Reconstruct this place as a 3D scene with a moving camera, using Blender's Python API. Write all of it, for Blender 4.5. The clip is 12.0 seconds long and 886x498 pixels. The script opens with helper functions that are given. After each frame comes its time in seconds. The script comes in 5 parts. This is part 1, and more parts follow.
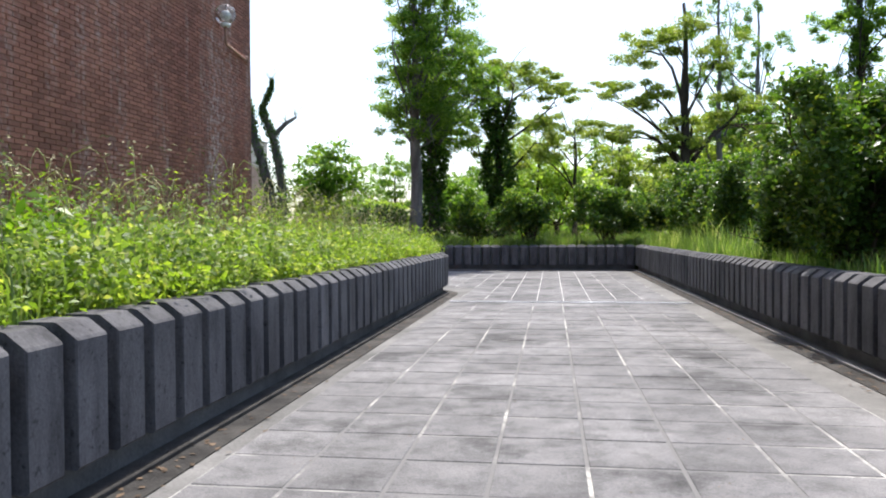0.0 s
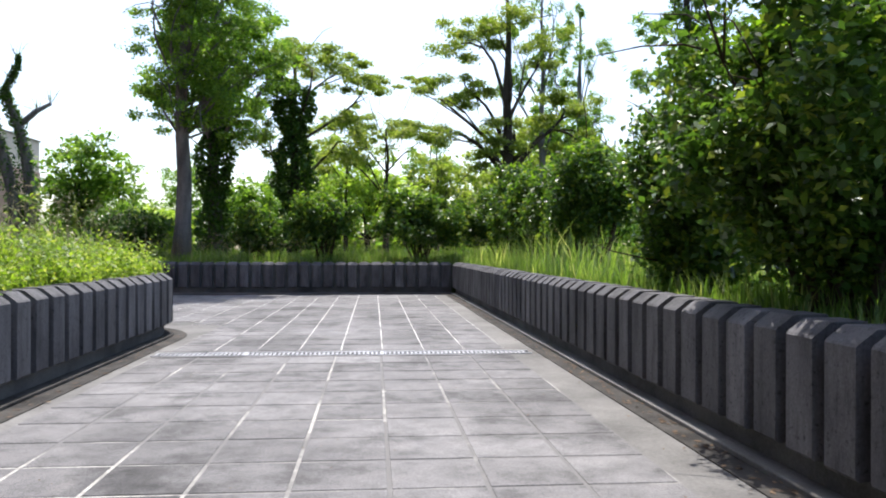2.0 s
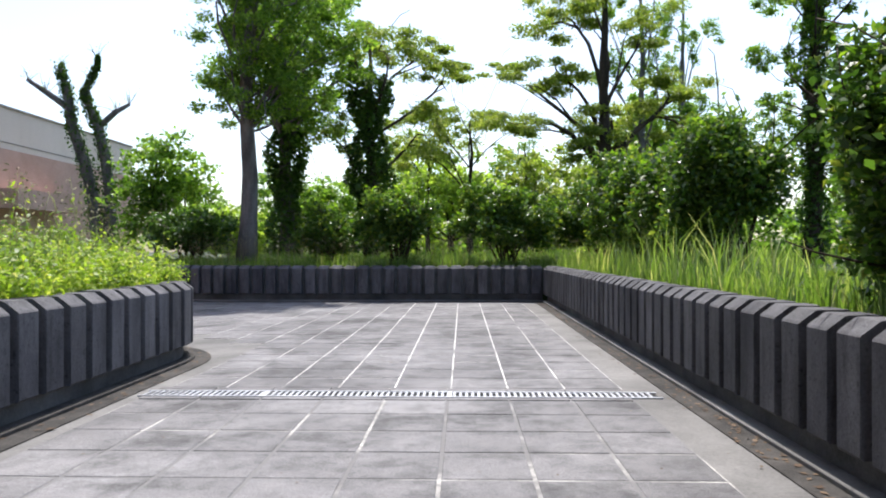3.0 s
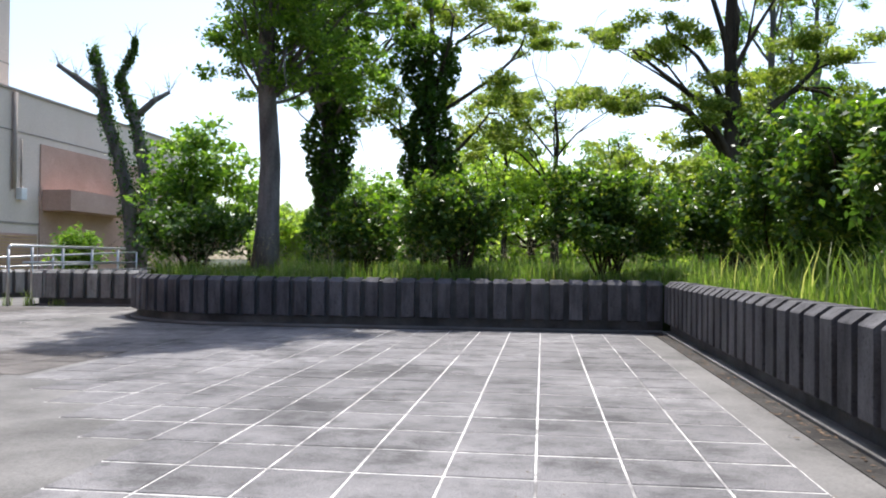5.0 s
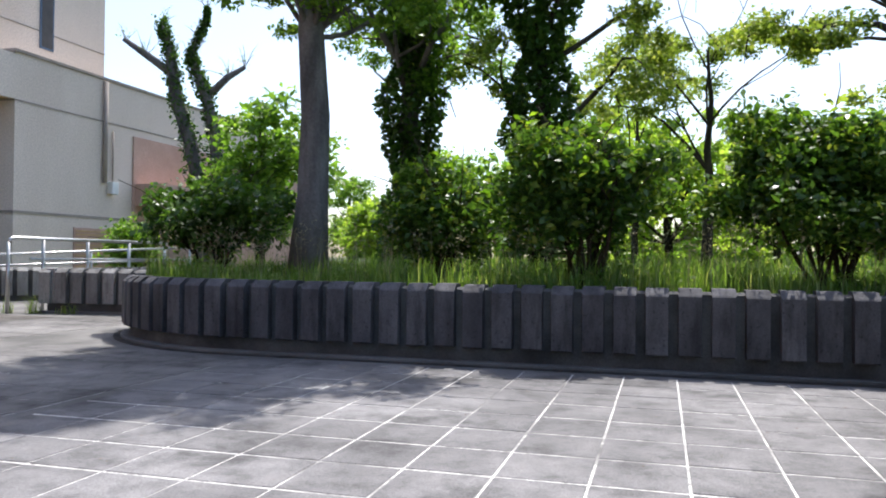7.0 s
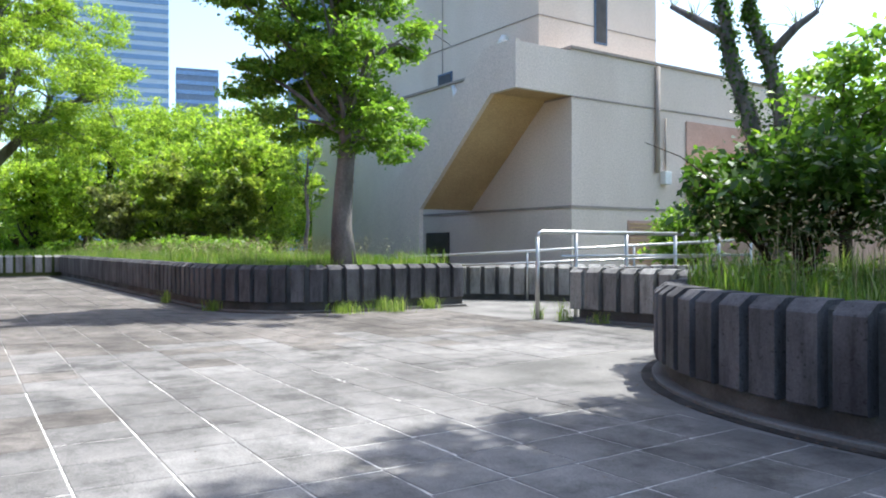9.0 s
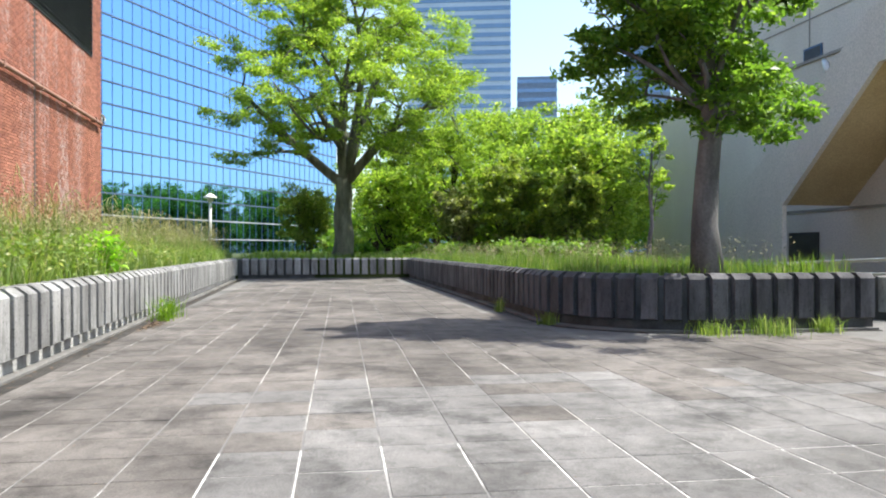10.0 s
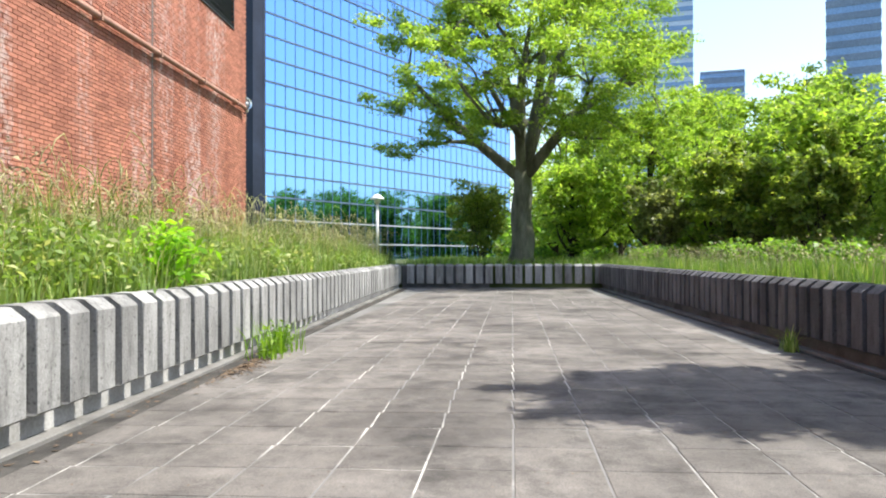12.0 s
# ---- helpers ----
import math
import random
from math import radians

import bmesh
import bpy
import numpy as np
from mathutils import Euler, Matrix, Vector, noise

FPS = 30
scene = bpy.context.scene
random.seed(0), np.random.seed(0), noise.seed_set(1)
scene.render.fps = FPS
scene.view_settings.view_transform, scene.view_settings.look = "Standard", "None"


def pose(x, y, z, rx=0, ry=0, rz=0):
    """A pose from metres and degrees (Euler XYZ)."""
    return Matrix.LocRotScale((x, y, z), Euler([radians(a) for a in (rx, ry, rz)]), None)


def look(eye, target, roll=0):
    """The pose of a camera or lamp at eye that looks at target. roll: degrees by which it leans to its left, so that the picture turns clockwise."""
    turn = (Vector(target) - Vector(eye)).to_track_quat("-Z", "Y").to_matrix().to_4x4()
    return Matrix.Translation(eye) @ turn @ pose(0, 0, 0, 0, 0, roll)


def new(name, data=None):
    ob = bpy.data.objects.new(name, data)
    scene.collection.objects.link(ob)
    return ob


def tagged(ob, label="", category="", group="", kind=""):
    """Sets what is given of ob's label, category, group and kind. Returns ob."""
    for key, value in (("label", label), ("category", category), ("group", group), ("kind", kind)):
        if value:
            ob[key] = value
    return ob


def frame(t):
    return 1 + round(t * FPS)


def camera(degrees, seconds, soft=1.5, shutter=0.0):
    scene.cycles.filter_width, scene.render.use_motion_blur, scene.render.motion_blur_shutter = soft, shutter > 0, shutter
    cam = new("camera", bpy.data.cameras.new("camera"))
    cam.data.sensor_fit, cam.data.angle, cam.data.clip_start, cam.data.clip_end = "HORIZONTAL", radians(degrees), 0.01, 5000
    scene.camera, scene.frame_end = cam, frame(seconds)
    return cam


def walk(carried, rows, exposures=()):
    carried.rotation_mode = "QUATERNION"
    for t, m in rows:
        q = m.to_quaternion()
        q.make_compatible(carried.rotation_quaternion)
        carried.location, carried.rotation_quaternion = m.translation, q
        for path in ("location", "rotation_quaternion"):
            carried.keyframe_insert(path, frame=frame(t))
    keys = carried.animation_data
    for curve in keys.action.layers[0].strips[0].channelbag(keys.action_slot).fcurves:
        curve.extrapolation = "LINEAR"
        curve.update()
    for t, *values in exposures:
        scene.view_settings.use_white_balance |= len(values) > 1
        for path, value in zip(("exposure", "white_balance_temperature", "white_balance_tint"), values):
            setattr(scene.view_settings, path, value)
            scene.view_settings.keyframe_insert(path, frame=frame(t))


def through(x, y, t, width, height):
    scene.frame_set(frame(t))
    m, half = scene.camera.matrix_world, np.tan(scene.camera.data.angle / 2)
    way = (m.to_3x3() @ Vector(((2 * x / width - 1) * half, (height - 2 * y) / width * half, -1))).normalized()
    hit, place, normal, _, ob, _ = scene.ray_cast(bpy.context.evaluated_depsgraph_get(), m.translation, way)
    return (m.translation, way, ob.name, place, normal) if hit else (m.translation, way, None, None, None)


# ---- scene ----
cam = camera(59.6, 12.0, soft=2.0)
PATH = [
    (0, (0.237, 0.064, 1.288), (-0.041, 2.044, 1.248), -0.3),
    (0.5, (0.304, 1.42, 1.254), (0.281, 3.42, 1.27), 0.0),
    (1, (0.487, 2.754, 1.253), (0.657, 4.747, 1.245), 0.1),
    (1.5, (0.679, 4.072, 1.236), (0.878, 6.062, 1.229), 0.1),
    (2, (0.859, 5.386, 1.229), (1.037, 7.378, 1.231), 0.2),
    (2.5, (1.024, 6.69, 1.228), (1.103, 8.688, 1.226), -0.1),
    (3, (1.069, 7.987, 1.221), (1.019, 9.987, 1.228), -0.0),
    (3.5, (1.06, 9.285, 1.226), (0.94, 11.281, 1.215), 0.2),
    (3.7, (1.053, 9.815, 1.222), (0.9, 11.81, 1.222), 0.4),
    (5.5, (0.93, 14.761, 1.182), (0.665, 16.743, 1.213), 0.5),
    (6, (0.801, 16.056, 1.172), (0.512, 18.035, 1.189), 0.7),
    (6.5, (0.6, 17.387, 1.168), (0.204, 19.348, 1.176), 0.5),
    (6.7, (0.49, 17.892, 1.165), (0.045, 19.842, 1.181), 0.6),
    (8.3, (-0.905, 21.121, 1.18), (-2.142, 22.692, 1.184), -0.2),
    (8.5, (-1.203, 21.44, 1.199), (-2.557, 22.912, 1.2), -0.1),
    (9, (-2.105, 22.09, 1.225), (-3.753, 23.224, 1.219), -0.0),
    (9.2, (-2.552, 22.341, 1.237), (-4.3, 23.313, 1.239), -0.5),
    (9.5, (-3.272, 22.645, 1.243), (-5.132, 23.38, 1.253), -0.2),
    (10, (-4.499, 22.92, 1.262), (-6.469, 23.266, 1.261), -0.1),
    (10.5, (-5.881, 23.007, 1.227), (-7.881, 23.023, 1.233), -0.1),
    (11, (-7.178, 22.939, 1.202), (-9.169, 22.743, 1.194), -0.5),
    (11.5, (-8.41, 22.859, 1.203), (-10.401, 22.669, 1.207), -0.3),
    (12, (-9.808, 22.895, 1.194), (-11.806, 22.8, 1.21), -0.1),
]
walk(cam, [(t, look(eye, target, roll)) for t, eye, target, roll in PATH], exposures=[(0, 0.93, 6450, 11), (3.5, 0.87, 6350, 12), (6.7, 0.85, 6350, 12), (8.5, 1.42, 6100, 8), (10, 1.2, 6500, 7), (12, 1.32, 6550, 7)])

# ---- light ----
SUN_EL, SUN_AZ = radians(62), radians(0)
world = bpy.data.worlds.new("sky")
scene.world = world
world.use_nodes = True
wt = world.node_tree
sky = wt.nodes.new("ShaderNodeTexSky")
sky.sky_type, sky.sun_disc = "NISHITA", False
sky.sun_elevation, sky.sun_rotation = SUN_EL, SUN_AZ
sky.air_density, sky.dust_density = 1.0, 1.8
bg = wt.nodes["Background"]
bg.inputs["Strength"].default_value = 0.15
wt.links.new(sky.outputs[0], bg.inputs["Color"])
sun = new("sun", bpy.data.lights.new("sun", "SUN"))
sun.data.energy, sun.data.angle, sun.data.color = 3.9, radians(0.55), (1.0, 0.96, 0.90)
sun.matrix_world = look((0, 0, 40), (-math.sin(SUN_AZ) * math.cos(SUN_EL), -math.cos(SUN_AZ) * math.cos(SUN_EL), 40 - math.sin(SUN_EL)))


# ---- materials ----
def ramp_node(nt, source, stops):
    r = nt.nodes.new("ShaderNodeValToRGB")
    els = r.color_ramp.elements
    while len(els) < len(stops):
        els.new(0.5)
    for e, (p, c) in zip(els, stops):
        e.position, e.color = p, (*c, 1)
    nt.links.new(source, r.inputs[0])
    return r.outputs[0]


def noise_node(nt, scale, detail=4, rough=0.6, stretch=None):
    n = nt.nodes.new("ShaderNodeTexNoise")
    n.inputs["Scale"].default_value, n.inputs["Detail"].default_value, n.inputs["Roughness"].default_value = scale, detail, rough
    g = nt.nodes.new("ShaderNodeNewGeometry")
    src = g.outputs["Position"]
    if stretch:
        m = nt.nodes.new("ShaderNodeMapping")
        m.inputs["Scale"].default_value = stretch
        nt.links.new(src, m.inputs[0])
        src = m.outputs[0]
    nt.links.new(src, n.inputs["Vector"])
    return n.outputs["Fac"]


def mix(nt, kind, fac, a, b):
    m = nt.nodes.new("ShaderNodeMix")
    m.data_type, m.blend_type = "RGBA", kind
    for socket, v in ((m.inputs[0], fac), (m.inputs[6], a), (m.inputs[7], b)):
        if isinstance(v, bpy.types.NodeSocket):
            nt.links.new(v, socket)
        else:
            socket.default_value = v if not isinstance(v, tuple) else (*v, 1)
    return m.outputs[2]


def material(name, dark, light, fine=40.0, coarse=1.2, rough=0.8, bump=0.15, metal=0.0, stretch=None, vary=0.0, island=0.0, spec=0.3, coarse_range=(0.35, 0.68)):
    """Two-scale mottled surface between two base colours, with fine relief."""
    mat = bpy.data.materials.new(name)
    mat.use_nodes = True
    nt = mat.node_tree
    p = nt.nodes["Principled BSDF"]
    big, small = noise_node(nt, coarse, 5, 0.6, stretch), noise_node(nt, fine, 3, 0.65)
    col = ramp_node(nt, big, [(coarse_range[0], dark), (coarse_range[1], light)])
    grain = ramp_node(nt, small, [(0.3, (0.78, 0.78, 0.78)), (0.7, (1.12, 1.12, 1.12))])
    col = mix(nt, "MULTIPLY", 1.0, col, grain)
    for amount, node, out in ((vary, "ShaderNodeObjectInfo", "Random"), (island, "ShaderNodeNewGeometry", "Random Per Island")):
        if amount:
            g = nt.nodes.new(node)
            k = ramp_node(nt, g.outputs[out], [(0, (1 - amount,) * 3), (1, (1 + amount * 0.6,) * 3)])
            col = mix(nt, "MULTIPLY", 1.0, col, k)
    nt.links.new(col, p.inputs["Base Color"])
    p.inputs["Roughness"].default_value, p.inputs["Metallic"].default_value = rough, metal
    p.inputs["Specular IOR Level"].default_value = spec
    if bump:
        b = nt.nodes.new("ShaderNodeBump")
        b.inputs["Strength"].default_value, b.inputs["Distance"].default_value = bump, 0.02
        nt.links.new(small, b.inputs["Height"])
        nt.links.new(b.outputs[0], p.inputs["Normal"])
    return mat


def leaf_material(name, dark, light, young, through=0.45, gloss=0.45):
    mat = bpy.data.materials.new(name)
    mat.use_nodes = True
    nt = mat.node_tree
    p = nt.nodes["Principled BSDF"]
    g = nt.nodes.new("ShaderNodeNewGeometry")
    col = ramp_node(nt, g.outputs["Random Per Island"], [(0.0, dark), (0.75, light), (1.0, young)])
    patch = ramp_node(nt, noise_node(nt, 0.9, 2), [(0.35, (0.75, 0.8, 0.75)), (0.65, (1.15, 1.1, 1.0))])
    col = mix(nt, "MULTIPLY", 1.0, col, patch)
    nt.links.new(col, p.inputs["Base Color"])
    p.inputs["Roughness"].default_value, p.inputs["Specular IOR Level"].default_value = gloss, 0.4
    tr = nt.nodes.new("ShaderNodeBsdfTranslucent")
    warm = mix(nt, "MULTIPLY", 1.0, col, (1.6, 1.65, 0.75))
    nt.links.new(warm, tr.inputs["Color"])
    ms = nt.nodes.new("ShaderNodeMixShader")
    ms.inputs[0].default_value = through
    nt.links.new(p.outputs[0], ms.inputs[1])
    nt.links.new(tr.outputs[0], ms.inputs[2])
    nt.links.new(ms.outputs[0], nt.nodes["Material Output"].inputs["Surface"])
    return mat


def paver_material(name, dark, light):
    """Cast concrete with soaked stains, dark patches and fine pores."""
    mat = material(name, dark, light, 60, 0.55, 0.85, 0.25, vary=0.09, island=0.09)
    nt = mat.node_tree
    p = nt.nodes["Principled BSDF"]
    c = mix(nt, "MULTIPLY", 1.0, p.inputs["Base Color"].links[0].from_socket, ramp_node(nt, noise_node(nt, 3.2, 6, 0.72), [(0.30, (0.55, 0.55, 0.54)), (0.5, (1.0, 1.0, 1.0)), (0.72, (1.28, 1.27, 1.25))]))
    c = mix(nt, "MULTIPLY", 1.0, c, ramp_node(nt, noise_node(nt, 0.9, 6, 0.7), [(0.36, (0.5, 0.5, 0.5)), (0.48, (1.0, 1.0, 1.0))]))
    c = mix(nt, "MULTIPLY", 1.0, c, ramp_node(nt, noise_node(nt, 130, 2, 0.5), [(0.36, (0.62, 0.62, 0.62)), (0.5, (1.0, 1.0, 1.0))]))
    nt.links.new(c, p.inputs["Base Color"])
    return mat


TILE = paver_material("paver_concrete", (0.138, 0.133, 0.134), (0.258, 0.25, 0.25))
TILE_PALE = paver_material("bleached_paver", (0.13, 0.124, 0.119), (0.262, 0.252, 0.243))
TILE_OLD = paver_material("weathered_paver", (0.096, 0.086, 0.078), (0.22, 0.20, 0.183))


def joint_material(name, dull, bright, lo, hi):
    """Mortar that is pale only in broken stretches."""
    mat = material(name, dull, bright, 30, 1.3, 0.95, 0.3, coarse_range=(0.30, 0.46))
    nt = mat.node_tree
    p = nt.nodes["Principled BSDF"]
    wide = ramp_node(nt, noise_node(nt, 0.7, 3, 0.6), [(lo, (0.0, 0.0, 0.0)), (hi, (1.0, 1.0, 1.0))])
    ragged = ramp_node(nt, noise_node(nt, 14, 3, 0.7), [(0.36, (0.25, 0.25, 0.25)), (0.52, (1.0, 1.0, 1.0))])
    keep = mix(nt, "MULTIPLY", 1.0, wide, ragged)
    nt.links.new(mix(nt, "MIX", keep, (0.17, 0.165, 0.16), p.inputs["Base Color"].links[0].from_socket), p.inputs["Base Color"])
    return mat


JOINT = joint_material("joint_mortar", (0.2, 0.195, 0.185), (0.70, 0.68, 0.64), 0.34, 0.48)
JOINT_OLD = joint_material("worn_joint_mortar", (0.09, 0.088, 0.083), (0.46, 0.445, 0.41), 0.50, 0.60)
APRON = material("apron_concrete", (0.11, 0.106, 0.10), (0.23, 0.222, 0.21), 50, 0.9, 0.9, 0.25)
DIRT = material("gutter_dirt", (0.026, 0.024, 0.022), (0.085, 0.078, 0.07), 45, 2.5, 0.95, 0.5)
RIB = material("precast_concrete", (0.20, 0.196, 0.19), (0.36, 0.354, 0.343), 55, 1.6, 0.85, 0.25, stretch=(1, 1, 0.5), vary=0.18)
# Darker, bluer copy of RIB: shade of walls turned from the sun, in colour.
RIB_SHADED = material("shaded_concrete", (0.058, 0.056, 0.061), (0.15, 0.145, 0.151), 55, 1.6, 0.85, 0.25, stretch=(1, 1, 0.5), vary=0.2)
# Lighter copy of CORE: sunlight on the south wall's core put into the colour.
CORE_SUNLIT = material("sunlit_wall_concrete", (0.26, 0.255, 0.245), (0.46, 0.452, 0.44), 45, 1.3, 0.9, 0.25)
CORE = material("wall_concrete", (0.06, 0.059, 0.058), (0.15, 0.147, 0.143), 45, 1.3, 0.9, 0.25)
for _mat in (RIB, RIB_SHADED):
    _nt = _mat.node_tree
    _p = _nt.nodes["Principled BSDF"]
    _c = mix(_nt, "MULTIPLY", 1.0, _p.inputs["Base Color"].links[0].from_socket, ramp_node(_nt, noise_node(_nt, 9, 5, 0.7, (1, 1, 0.18)), [(0.32, (0.6, 0.6, 0.6)), (0.5, (1.0, 1.0, 1.0)), (0.75, (1.2, 1.2, 1.2))]))
    _c = mix(_nt, "MULTIPLY", 1.0, _c, ramp_node(_nt, noise_node(_nt, 28, 3, 0.6), [(0.30, (0.45, 0.45, 0.45)), (0.40, (1.0, 1.0, 1.0))]))
    _nt.links.new(_c, _p.inputs["Base Color"])
SOIL = material("lawn_soil", (0.03, 0.045, 0.012), (0.08, 0.10, 0.03), 25, 0.8, 0.95, 0.6)
GROUND = material("far_ground", (0.05, 0.06, 0.035), (0.10, 0.11, 0.06), 3, 0.05, 0.95, 0.2)
STEEL = material("steel_rail", (0.48, 0.48, 0.47), (0.62, 0.62, 0.61), 80, 3, 0.32, 0.02, metal=0.9)
GALVANISED = material("galvanised_steel", (0.34, 0.35, 0.37), (0.52, 0.53, 0.56), 60, 3, 0.5, 0.1, metal=0.5)
BLACK = material("channel_dark", (0.015, 0.015, 0.015), (0.03, 0.03, 0.03), 30, 2, 0.95, 0.1)
BRICK = material("brick_tile", (0.285, 0.11, 0.072), (0.42, 0.178, 0.118), 60, 0.7, 0.75, 0.2, vary=0.25, island=0.3, stretch=(1, 1, 0.35))
def stained(mat, colour, lo, hi, scale, stretch):
    """Pale efflorescence running down a wall."""
    nt = mat.node_tree
    p = nt.nodes["Principled BSDF"]
    old = p.inputs["Base Color"].links[0].from_socket
    f = ramp_node(nt, noise_node(nt, scale, 5, 0.7, stretch), [(lo, (0, 0, 0)), (hi, (0.7, 0.7, 0.7))])
    spots = ramp_node(nt, noise_node(nt, 9, 3, 0.6), [(0.42, (0, 0, 0)), (0.6, (1, 1, 1))])
    nt.links.new(mix(nt, "MIX", mix(nt, "MULTIPLY", 1.0, f, spots), old, colour), p.inputs["Base Color"])


stained(BRICK, (0.60, 0.50, 0.46), 0.50, 0.66, 0.9, (1, 1, 0.12))
BRICK_BED = material("brick_mortar", (0.13, 0.055, 0.035), (0.24, 0.13, 0.10), 40, 0.6, 0.95, 0.2, stretch=(1, 1, 0.25))
PIPE = material("painted_pipe", (0.28, 0.15, 0.105), (0.40, 0.24, 0.18), 60, 2, 0.6, 0.05)
BEIGE = material("beige_render", (0.62, 0.52, 0.44), (0.71, 0.61, 0.53), 12, 0.25, 0.85, 0.1, stretch=(1, 1, 0.4))
BROWN = material("stair_soffit", (0.46, 0.31, 0.16), (0.56, 0.39, 0.21), 12, 0.4, 0.85, 0.1)
PINK = material("pink_render", (0.42, 0.27, 0.21), (0.52, 0.35, 0.28), 12, 0.3, 0.85, 0.1)
JOINT_DARK = material("dark_joint", (0.28, 0.24, 0.21), (0.36, 0.31, 0.27), 20, 1, 0.9, 0.05)
DOOR = material("dark_door", (0.045, 0.04, 0.038), (0.075, 0.068, 0.062), 20, 1, 0.5, 0.05)
LOUVER = material("dark_louver", (0.035, 0.035, 0.037), (0.06, 0.06, 0.06), 30, 1, 0.5, 0.05, metal=0.3)
PIER_NAVY = material("navy_panel", (0.012, 0.016, 0.03), (0.022, 0.03, 0.055), 20, 0.6, 0.5, 0.02, spec=0.3)
MULLION = material("mullion_metal", (0.07, 0.11, 0.17), (0.12, 0.17, 0.25), 10, 0.3, 0.45, 0.0, metal=0.3)
MULLION_THIN = material("thin_mullion_metal", (0.09, 0.18, 0.33), (0.13, 0.24, 0.42), 10, 0.3, 0.4, 0.0, metal=0.4)
SILVER = material("pale_mullion", (0.35, 0.38, 0.42), (0.5, 0.53, 0.56), 10, 0.3, 0.4, 0.0, metal=0.4)
# Tower panels and window bands paled towards blue: distance haze in their colour.
TOWER_WHITE = material("hazy_tower_panel", (0.55, 0.66, 0.80), (0.66, 0.76, 0.88), 3, 0.05, 0.6, 0.0)
TOWER_BLUE = material("hazy_tower_glass", (0.17, 0.30, 0.52), (0.23, 0.38, 0.62), 2, 0.05, 0.15, 0.0, spec=0.8)
TOWER_GREY = material("tower_grey", (0.17, 0.23, 0.32), (0.25, 0.31, 0.40), 2, 0.05, 0.5, 0.0)
LAMP_WHITE = material("lamp_enamel", (0.68, 0.68, 0.66), (0.8, 0.8, 0.78), 40, 3, 0.35, 0.02)
BARK = material("grey_bark", (0.09, 0.083, 0.08), (0.22, 0.205, 0.195), 22, 3, 0.95, 0.9, stretch=(1, 1, 0.25))
BARK_MOSSY = material("mossy_bark", (0.075, 0.078, 0.05), (0.20, 0.20, 0.145), 22, 3, 0.95, 0.9, stretch=(1, 1, 0.25))
BARK_DARK = material("dark_bark", (0.03, 0.024, 0.018), (0.085, 0.068, 0.05), 22, 3, 0.95, 0.8, stretch=(1, 1, 0.25))
TWIG = material("twig_bark", (0.035, 0.025, 0.016), (0.09, 0.065, 0.04), 30, 4, 0.9, 0.4)
LITTER = material("dry_leaf", (0.08, 0.05, 0.03), (0.22, 0.155, 0.10), 60, 8, 0.9, 0.2, island=0.4)
SEED = material("seed_head", (0.30, 0.25, 0.13), (0.46, 0.41, 0.25), 60, 3, 0.9, 0.1, island=0.25)
L_HEDGE = leaf_material("hedge_leaf", (0.036, 0.08, 0.018), (0.085, 0.17, 0.03), (0.24, 0.29, 0.05), 0.4, 0.34)
L_TREE = leaf_material("tree_leaf", (0.075, 0.15, 0.03), (0.17, 0.30, 0.05), (0.27, 0.38, 0.08), 0.55)
L_CAMPHOR = leaf_material("pale_tree_leaf", (0.11, 0.165, 0.033), (0.24, 0.32, 0.07), (0.37, 0.39, 0.13), 0.52)
L_BRIGHT = leaf_material("young_tree_leaf", (0.14, 0.23, 0.04), (0.29, 0.41, 0.08), (0.40, 0.47, 0.12), 0.6)
L_IVY = leaf_material("ivy_leaf", (0.03, 0.07, 0.015), (0.065, 0.14, 0.025), (0.11, 0.18, 0.04), 0.38, 0.4)
L_GRASS = leaf_material("grass_blade", (0.115, 0.185, 0.042), (0.225, 0.325, 0.085), (0.48, 0.48, 0.28), 0.44, 0.5)
L_LAWN = leaf_material("lawn_blade", (0.075, 0.14, 0.028), (0.17, 0.27, 0.06), (0.36, 0.38, 0.19), 0.45, 0.5)
L_WEED = leaf_material("weed_leaf", (0.09, 0.19, 0.015), (0.18, 0.31, 0.025), (0.26, 0.38, 0.05), 0.45, 0.45)
L_GREY = leaf_material("greyish_leaf", (0.13, 0.16, 0.075), (0.26, 0.29, 0.15), (0.36, 0.38, 0.22), 0.45)
STALK = leaf_material("seed_stalk", (0.27, 0.30, 0.15), (0.46, 0.46, 0.27), (0.6, 0.57, 0.38), 0.4, 0.5)
L_YOUNG = leaf_material("young_weed_leaf", (0.14, 0.32, 0.02), (0.26, 0.48, 0.035), (0.34, 0.52, 0.06), 0.5, 0.45)
L_FORB = leaf_material("forb_leaf", (0.13, 0.22, 0.025), (0.27, 0.38, 0.05), (0.44, 0.46, 0.14), 0.5, 0.5)


def glass(name, tint, rough=0.02):
    """Coated curtain-wall glass: a tinted mirror."""
    mat = bpy.data.materials.new(name)
    mat.use_nodes = True
    p = mat.node_tree.nodes["Principled BSDF"]
    p.inputs["Base Color"].default_value = (*tint, 1)
    p.inputs["Metallic"].default_value, p.inputs["Roughness"].default_value = 1.0, rough
    return mat


MIRROR = glass("coated_glass", (0.18, 0.36, 0.65))
CLEAR = bpy.data.materials.new("globe_glass")
CLEAR.use_nodes = True
CLEAR.node_tree.nodes["Principled BSDF"].inputs["Transmission Weight"].default_value = 0.9
CLEAR.node_tree.nodes["Principled BSDF"].inputs["Roughness"].default_value = 0.05
CLEAR.node_tree.nodes["Principled BSDF"].inputs["IOR"].default_value = 1.15


